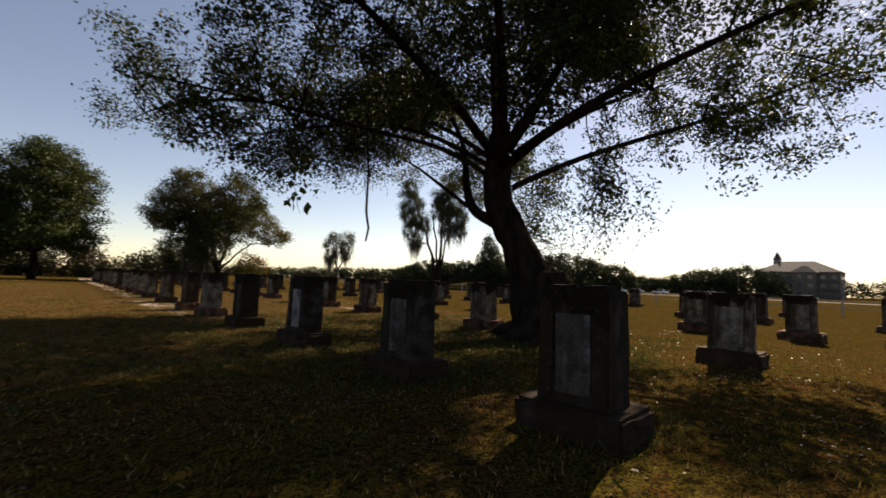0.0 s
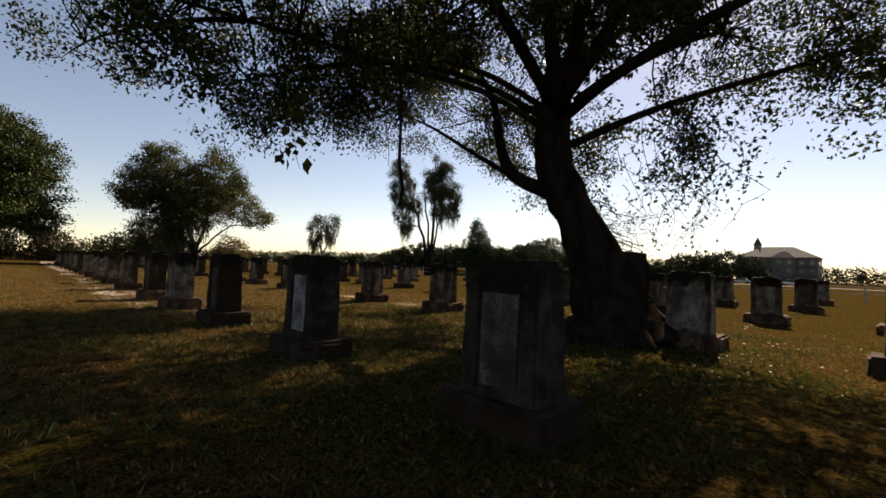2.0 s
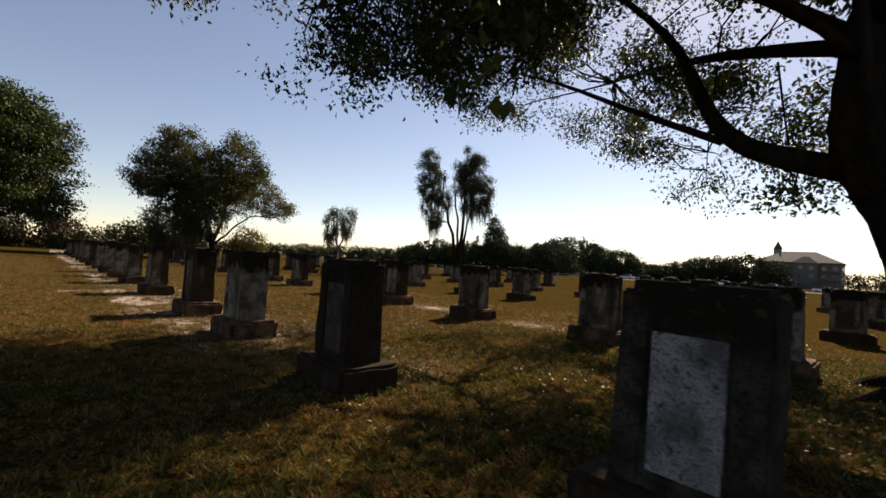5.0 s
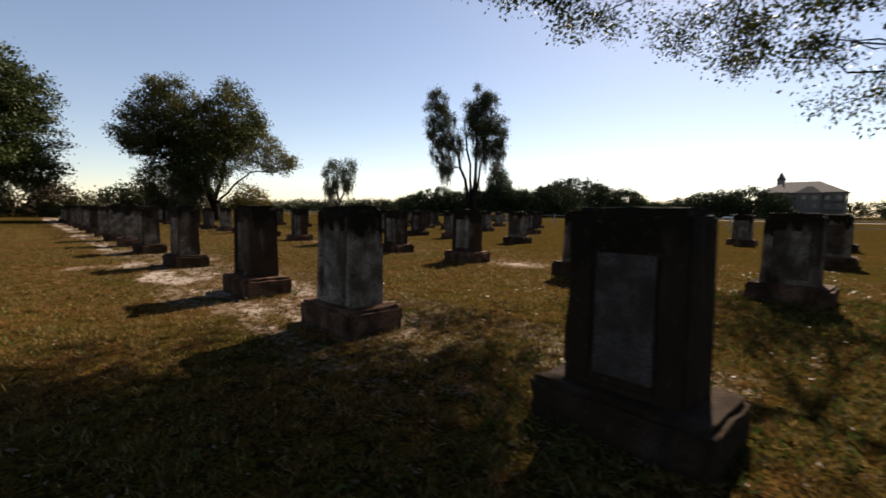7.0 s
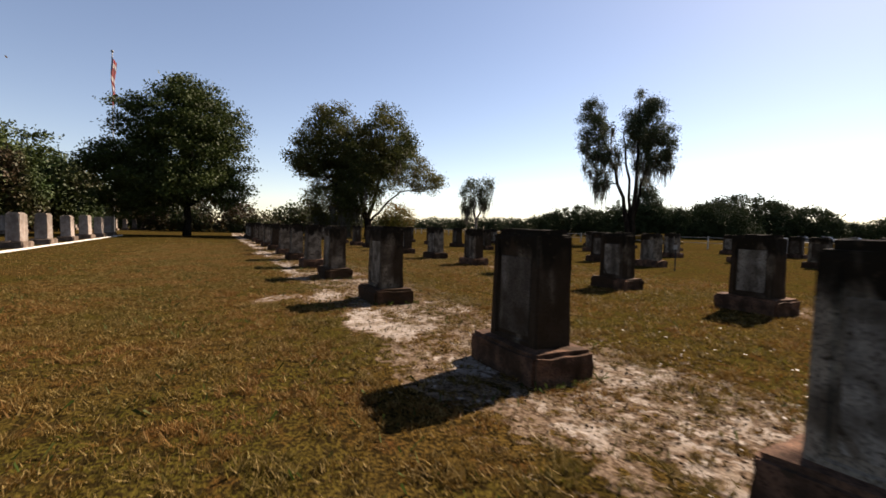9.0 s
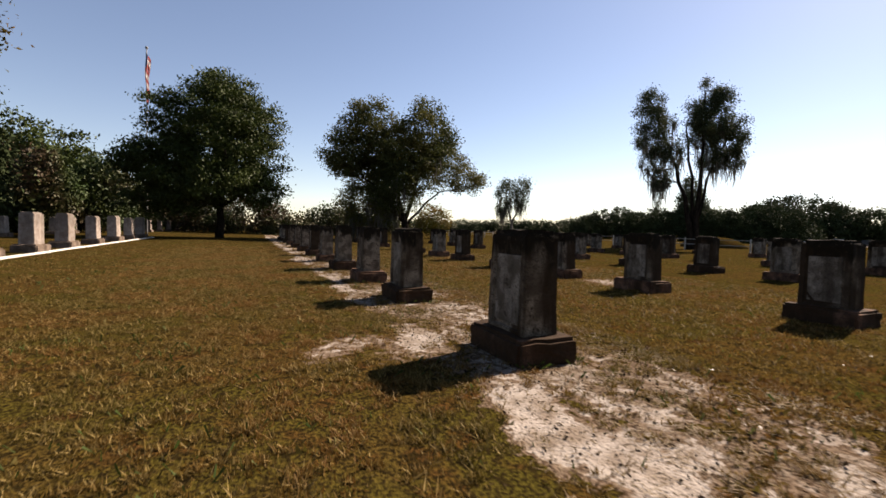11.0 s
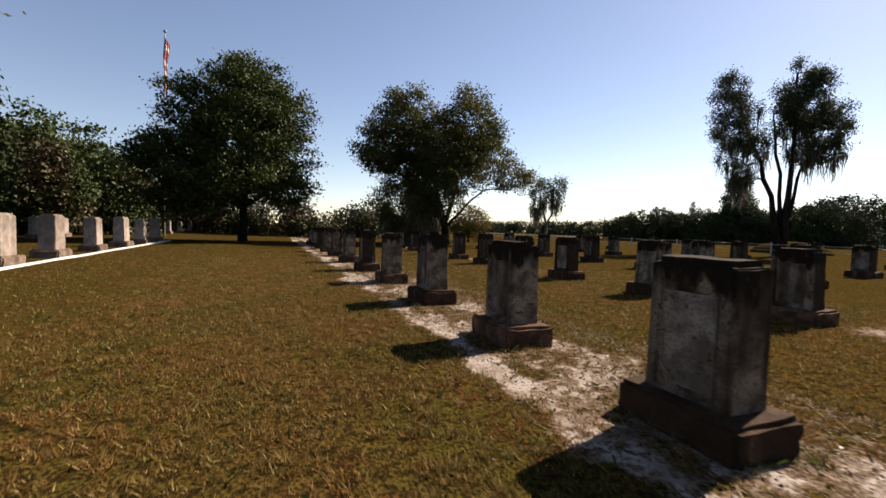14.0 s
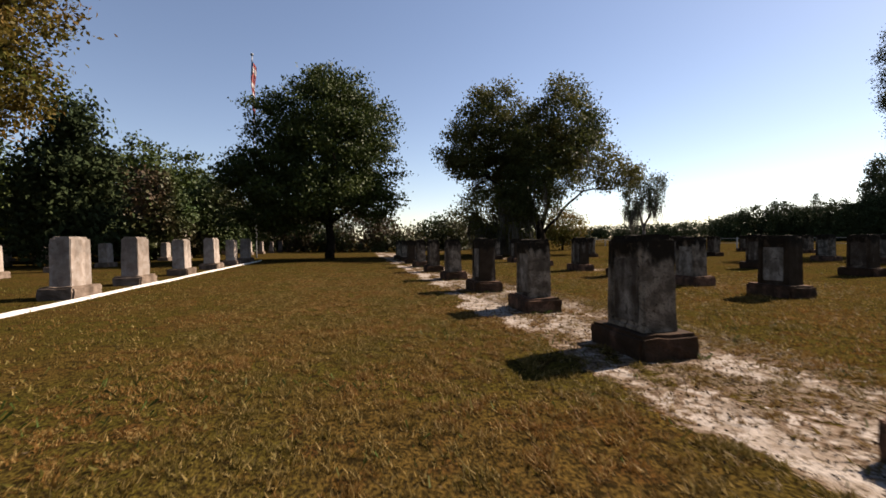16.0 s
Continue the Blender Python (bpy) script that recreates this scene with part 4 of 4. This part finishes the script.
tree("turning_tree", "tree with olive and orange turning leaves", (-20.5, 42.0, 0),
     [([(0, 0, -0.2), (0.2, 0, 3), (0.6, 0.3, 7), (1.0, 0.2, 13)], 0.5, 0.12), ([(0.2, 0, 3), (2.4, -0.8, 6), (4.6, -1, 8)], 0.26, 0.06)],
     [(-18.6, 41.6, 11.6, 4.2, 4.2, 4.0), (-16.0, 41.4, 9.4, 2.6, 2.8, 2.6), (-17.4, 41.4, 7.4, 3.0, 3.0, 2.0), (-22.0, 42.0, 9.0, 4.6, 4.4, 4.4)], LEAF_GOLD, BARK, 640, 70, 0.21, (0.44, 0.44, 0.26), 0.06, 0, 1, 40)
for k, (x, y, h, w, kind, lab) in enumerate([(-24, 62, 8.6, 4.4, LEAF_HEDGE, "green and brown scrubby tree at the lawn's edge"), (-19.5, 70, 10.4, 3.8, LEAF_DARK, "green and brown scrubby tree at the lawn's edge"), (-30, 58, 10.0, 5.0, LEAF_DARK, "dark green tree at the lawn's edge"),
                                      (-16.5, 80, 6.6, 3.6, LEAF_HEDGE, "green and brown scrubby tree at the lawn's edge"), (-37, 64, 11.5, 5.5, LEAF_DARK, "dark green tree at the lawn's edge"), (-27, 74, 10.5, 4.6, LEAF_OLIVE, "olive green tree at the lawn's edge"), (-12.5, 92, 8.0, 4.6, LEAF_DARK, "dark green tree at the lawn's edge"),
                                      (-22.0, 66, 10.6, 3.6, LEAF_DARK, "dark green tree at the lawn's edge"), (-15.9, 66.5, 7.4, 2.5, LEAF_HEDGE, "brown scrubby tree at the lawn's edge"), (-18.6, 61, 7.0, 2.2, LEAF_HEDGE, "brown scrubby tree at the lawn's edge"), (-20.5, 54, 11.0, 2.2, LEAF_FAR, "slender feathery green tree"), (-33, 48, 9.0, 4.6, LEAF_DARK, "dark green tree at the lawn's edge"), (-44, 50, 11.0, 5.5, LEAF_DARK, "dark green tree at the lawn's edge")]):
    tree("edge_tree", lab, (x, y, 0), [([(0, 0, -0.2), (0.1, 0.1, h * 0.4), (0, 0, h * 0.9)], 0.28, 0.06)],
         [(x, y, h * 0.50, w, w, h * 0.36), (x + w * 0.5, y, h * 0.42, w * 0.7, w * 0.7, h * 0.34), (x - w * 0.5, y, h * 0.40, w * 0.7, w * 0.7, h * 0.34), (x + 0.4, y, h * 0.78, w * 0.55, w * 0.55, h * 0.22), (x - w * 0.2, y - w * 0.3, h * 0.22, w * 0.8, w * 0.7, h * 0.2)],
         kind, BARK, 330, 42, 0.35, (0.52, 0.52, 0.32), -0.1, 0, 1, 8)

tree("slim_cedar", "slim pointed cedar standing above the far woods", (143.0, 135.0, 0), [([(0, 0, -0.2), (0, 0, 7), (0, 0, 14)], 0.3, 0.05)],
     [(143, 135, 6.0, 1.6, 1.6, 4.0), (143, 135, 10.5, 1.2, 1.2, 3.0), (143, 135, 13.2, 0.6, 0.6, 1.4)], LEAF_CEDAR, BARK, 260, 9, 0.4, (0.3, 0.3, 0.4), -0.2, 0, 1, 6)

# ---- far woods ----


def wood(name, label, line, height, depth, count, per, size, leaf):
    """A belt of crowns along a line of (x, y) points."""
    r = random.Random(int(line[0][0] * 3 + line[0][1]))
    lobes = []
    for (ax, ay), (bx, by) in zip(line, line[1:]):
        length = math.hypot(bx - ax, by - ay)
        n = max(2, int(length / (height * 0.55)))
        for i in range(n):
            f = (i + r.random()) / n
            h = height * r.uniform(0.55, 1.12)
            w = h * r.uniform(0.42, 0.75)
            x, y = ax + (bx - ax) * f + r.uniform(-depth, depth), ay + (by - ay) * f + r.uniform(-depth, depth)
            lobes += [(x, y, h * 0.58, w, w, h * 0.42), (x + w * 0.4, y, h * 0.28, w, w, h * 0.3)]
    at = clumps(lobes, count, -0.1, 0.75, 0.25)
    ob = link(name, faces_mesh(name, leaves(at, (size * 1.3,) * 3, int(per * 2.2), size * 0.94, 0, 0.8), 4), leaf)
    return tagged(ob, label, "woods", kind="stuff")


def arc(label, profile, dist, thick, count, per, size, leaf):
    """A belt of crowns round the lawn: (bearing in degrees from +y, angle of its skyline in degrees) at a distance."""
    r = random.Random(int(dist + profile[0][0] * 7))
    lobes = []
    deg, high = [p[0] for p in profile], [p[1] for p in profile]
    b = deg[0]
    while b < deg[-1]:
        h = 1.3 + dist * math.tan(radians(float(np.interp(b, deg, high)))) * r.uniform(0.82, 1.03)
        w = h * r.uniform(0.45, 0.75)
        d = dist + r.uniform(-thick, thick) * 0.5
        x, y = -2.4 + d * math.sin(radians(b)), 12 + d * math.cos(radians(b))
        lobes += [(x, y, h * 0.62, w, w, h * 0.38), (x + w * 0.3, y - w * 0.3, h * 0.28, w, w, h * 0.3)]
        b += math.degrees(w / dist) * r.uniform(0.55, 0.95)
    at = clumps(lobes, count, -0.6, 0.6, 0.2)
    ob = link("woods", faces_mesh("woods", leaves(at, (size * 0.95,) * 3, int(per * 2.7), size * 0.86, 0, 0.85), 4), leaf)
    return tagged(ob, label, "woods", kind="stuff")


arc("long low line of distant trees", [(10, 1.1), (20, 1.0), (30, 1.3), (38, 1.6), (44, 1.9)], 300, 20, 2400, 7, 0.9, LEAF_FAR)
arc("far belt of dark green trees beyond the road", [(40.5, 1.8), (42.5, 2.4), (44, 3.1), (48, 3.0), (52, 3.3), (57, 3.6), (61, 3.3)], 125, 10, 3000, 12, 0.42, LEAF_FAR)
arc("far clump of tall dark green trees", [(57.5, 2.6), (60, 3.9), (62.5, 4.6), (65, 4.0), (67, 3.5), (69, 2.9), (70, 1.6)], 160, 8, 1500, 12, 0.6, LEAF_FAR)
arc("low line of distant trees beyond the road", [(68, 1.5), (72, 1.5), (75, 2.2), (77, 2.9), (80, 3.0), (82.5, 2.4)], 240, 10, 2600, 7, 0.75, LEAF_FAR)
arc("long low line of distant trees", [(81, 1.4), (86, 1.45), (95, 1.4), (110, 1.5), (140, 1.6)], 330, 20, 3000, 6, 0.95, LEAF_FAR)
wood("woods", "low hedge of scrub at the end of the lawn", [(-16, 88), (-7, 80), (2, 74), (8, 76), (14, 90)], 4.3, 1.5, 1500, 11, 0.32, LEAF_HEDGE)
wood("woods", "belt of scrub trees at the end of the lawn", [(-60, 70), (-46, 86), (-30, 100), (-18, 108)], 9.5, 5, 2000, 11, 0.55, LEAF_HEDGE)
wood("woods", "belt of dark green trees behind the lawn", [(-46, 20), (-52, 50), (-60, 76)], 12, 5, 1500, 10, 0.6, LEAF_DARK)
wood("woods", "dark trees behind the walker", [(-60, -10), (-40, -50), (20, -60), (90, -60), (200, -120)], 12, 6, 800, 9, 1.1, LEAF_FAR)

# ---- road, cars, fence, mound ----
bm = bmesh.new()
bm.faces.new([bm.verts.new(p) for p in ((112, -160, 0.03), (121, -160, 0.03), (131, 330, 0.03), (122, 330, 0.03))])
road = part("road", bm, ASPHALT, None)
tagged(road, "grey asphalt road beyond the graves", "road", kind="structure")


def car(x, y, turn, paint, label):
    thing = tagged(new("car"), label, "car", "cars parked along the road")
    thing.matrix_basis = pose(x, y, 0.03, 0, 0, turn)
    bm = boxed((-2.2, -0.88, 0.32), (2.2, 0.88, 0.92), 0.14)
    body = part("body", bm, paint, thing)
    bm = boxed((-1.25, -0.78, 0.88), (1.05, 0.78, 1.46), 0.12)
    for v in bm.verts:
        if v.co.z > 1.2:
            v.co.x *= 0.72
    part("cabin", bm, PANE, thing, "dark glass cabin")
    part("roof", boxed((-0.85, -0.7, 1.44), (0.72, 0.7, 1.5), 0.03), paint, thing)
    for sx in (-1.35, 1.35):
        for sy in (-0.86, 0.86):
            bm = bmesh.new()
            bmesh.ops.create_cone(bm, cap_ends=True, segments=16, radius1=0.33, radius2=0.33, depth=0.22, matrix=pose(sx, sy, 0.33, 90, 0, 0))
            part("wheel", bm, RUBBER, thing)
    return thing


for i, (x, y, paint, lab) in enumerate([(134, 16, CAR_WHITE, "white parked car"), (133, 26, CAR_SILVER, "silver parked car"), (132, 42, CAR_DARK, "dark parked car"), (131, 49, CAR_WHITE, "white parked car"), (131, 56, CAR_SILVER, "silver parked car"), (130, 66, CAR_DARK, "dark parked car"),
                                  (129, 76, CAR_WHITE, "white parked car"), (136, -8, CAR_SILVER, "silver parked car"), (137, -14, CAR_DARK, "dark parked car"), (128, 90, CAR_SILVER, "silver parked car"), (128, 83, CAR_WHITE, "white parked car"), (129, 71, CAR_WHITE, "white parked car"), (130, 61, CAR_WHITE, "white parked car"), (127, 98, CAR_WHITE, "white parked car"), (132, 36, CAR_WHITE, "white parked car")]):
    car(x, y, 84 + (i % 3) * 4, paint, lab + " with dark windows beside the road")

fence = tagged(new("fence"), "low grey post and rail fence at the cemetery's edge", "fence")
fence.location = (36, 0, 0)
for i in range(44):
    part("post", boxed((-0.05, -30 + i * 3.0 - 0.05, -0.1), (0.05, -30 + i * 3.0 + 0.05, 1.15), 0.01), GALV, fence)
for z in (0.55, 1.02):
    part("rail", boxed((-0.02, -30, z - 0.022), (0.02, 99, z + 0.022), 0.008), GALV, fence)
bm = bmesh.new()
bmesh.ops.create_uvsphere(bm, u_segments=40, v_segments=20, radius=1.0)
for v in bm.verts:
    f = 1 + 0.06 * noise.noise(v.co * 3)
    v.co = Vector((v.co.x * 3.2 * f, v.co.y * 3.6 * f, v.co.z * 1.45 * f))
mound = part("grass_mound", bm, GROUND, None, smooth=True)
mound.location = (48.5, 47.7, -0.2)
tagged(mound, "low rounded grassy mound", "mound")

# ---- grave stake ----
stake = tagged(new("grave_stake"), "thin dark iron stake with a small plate", "stake")
stake.location = (11.8, 19.5, 0)
part("rod", boxed((-0.018, -0.018, -0.1), (0.018, 0.018, 0.82), 0.006), RUBBER, stake)
part("plate", boxed((-0.02, -0.07, 0.74), (0.0, 0.07, 0.90), 0.006), GALV, stake, "small grey plate")

# ---- flagpole ----
pole = tagged(new("flagpole"), "tall pale metal flagpole with a limp striped flag", "flagpole")
pole.location = (-10.9, 61.6, 0)
bm = bmesh.new()
tube(bm, [(0, 0, -0.2), (0, 0, 0.3), (0, 0, 8), (0, 0, 17.0)], [0.07, 0.06, 0.05, 0.04], 12)
part("mast", bm, METAL, pole, smooth=True)
bm = bmesh.new()
bmesh.ops.create_uvsphere(bm, u_segments=14, v_segments=8, radius=0.13, matrix=Matrix.Translation((0, 0, 17.1)))
part("finial", bm, METAL, pole, "ball finial", smooth=True)


def cloth(z0, z1, across):
    """A limp fold of the flag between two heights; across gives the columns it covers."""
    bm = bmesh.new()
    rows = 14
    grid = []
    for j in range(rows + 1):
        f = j / rows
        z = z0 + (z1 - z0) * f
        row = []
        for u in across:
            fold = 0.16 * math.sin(u * 9 + 1.2) + 0.07 * math.sin(u * 21 + z)
            row.append(bm.verts.new((-0.12 + u * (0.5 - 0.16 * (17 - z) / 4) + 0.05 * math.sin(z * 2), fold - 0.05, z - u * 0.75)))
        grid.append(row)
    for a, b in zip(grid, grid[1:]):
        for i in range(len(a) - 1):
            bm.faces.new((a[i], a[i + 1], b[i + 1], b[i]))
    bmesh.ops.solidify(bm, geom=bm.faces[:], thickness=0.006)
    return bm


flag = part("flag_canton", cloth(16.7, 15.5, [i * 0.05 for i in range(9)]), BLUE, pole, "blue canton")
for i in range(7):
    lo, hi = 15.48 - i * 0.42, 15.48 - i * 0.42 - 0.41
    part("stripe", cloth(lo, hi, [i2 * 0.05 for i2 in range(17)]), RED if i % 2 == 0 else WHITE_CLOTH, pole, "red stripe" if i % 2 == 0 else "white stripe")
for i in range(3):
    lo, hi = 16.7 - i * 0.40, 16.7 - i * 0.40 - 0.39
    part("stripe", cloth(lo, hi, [0.41 + i2 * 0.05 for i2 in range(9)]), RED if i % 2 == 0 else WHITE_CLOTH, pole, "red stripe" if i % 2 == 0 else "white stripe")

# ---- apartment house beyond the road ----
house = tagged(new("apartment_house"), "distant three-storey beige apartment house with hip roof", "house")
house.location = (264, 38, 0)
part("wall", boxed((0, -15.5, -1), (18, 17, 12.6)), WALL, house)
part("wing_wall", boxed((-4, -7.5, -1), (0.5, 1.5, 12.2)), WALL, house)


def hip(lo, hi, z0, z1, over, inset):
    bm = bmesh.new()
    x0, y0, x1, y1 = lo[0] - over, lo[1] - over, hi[0] + over, hi[1] + over
    b = [bm.verts.new(p) for p in ((x0, y0, z0), (x1, y0, z0), (x1, y1, z0), (x0, y1, z0))]
    t = [bm.verts.new(p) for p in (((x0 + x1) / 2, y0 + inset, z1), ((x0 + x1) / 2, y1 - inset, z1))]
    for f in ((b[3], b[2], b[1], b[0]), (b[0], b[1], t[0]), (b[1], b[2], t[1], t[0]), (b[2], b[3], t[1]), (b[3], b[0], t[0], t[1])):
        bm.faces.new(f)
    return bm


part("roof", hip((0, -15.5), (18, 17), 12.62, 18.2, 1.0, 11), ROOF, house)
part("wing_roof", hip((-4, -7.5), (3, 1.5), 12.25, 15.4, 0.7, 4.2), ROOF, house)
bm = boxed((12.2, 8.6, 14.5), (15.2, 11.6, 19.5), 0.1)
cupola = part("cupola", bm, TRIM, house, "square cupola")
bm = bmesh.new()
bmesh.ops.create_cone(bm, cap_ends=True, segments=8, radius1=2.1, radius2=0.05, depth=4.2, matrix=Matrix.Translation((13.7, 10.1, 21.6)))
part("spire", bm, ROOF, cupola)
for s in range(3):
    for i in range(8):
        y = -13.4 + i * 4.0
        front_x = -4 if -7.5 < y < 1.0 else 0
        z = 1.2 + s * 3.9
        w = part("window", boxed((front_x - 0.12, y - 0.95, z), (front_x + 0.1, y + 0.95, z + 2.0)), TRIM, house)
        part("pane", boxed((front_x - 0.16, y - 0.78, z + 0.15), (front_x - 0.11, y + 0.78, z + 1.85)), PANE, w)
    for i in range(3):
        z = 1.2 + s * 3.9
        w = part("window", boxed((3 + i * 5.2, -15.62, z), (4.9 + i * 5.2, -15.4, z + 2.0)), TRIM, house)
        part("pane", boxed((3.15 + i * 5.2, -15.66, z + 0.15), (4.75 + i * 5.2, -15.61, z + 1.85)), PANE, w)
for s in range(3):
    part("balcony", boxed((-1.6, -15.3, 0.6 + s * 3.9), (0.0, -10.6, 0.8 + s * 3.9)), TRIM, house)
    part("balcony_rail", boxed((-1.6, -15.3, 1.7 + s * 3.9), (-1.5, -10.6, 1.8 + s * 3.9)), TRIM, house)
bm = bmesh.new()
for i in range(20):
    box(bm, (-5.6, -8.2 + i * 0.45, 4.2 - i * 0.2), (-4.2, -7.7 + i * 0.45, 4.35 - i * 0.2))
part("outside_stair", bm, TRIM, house, "pale outside stair")
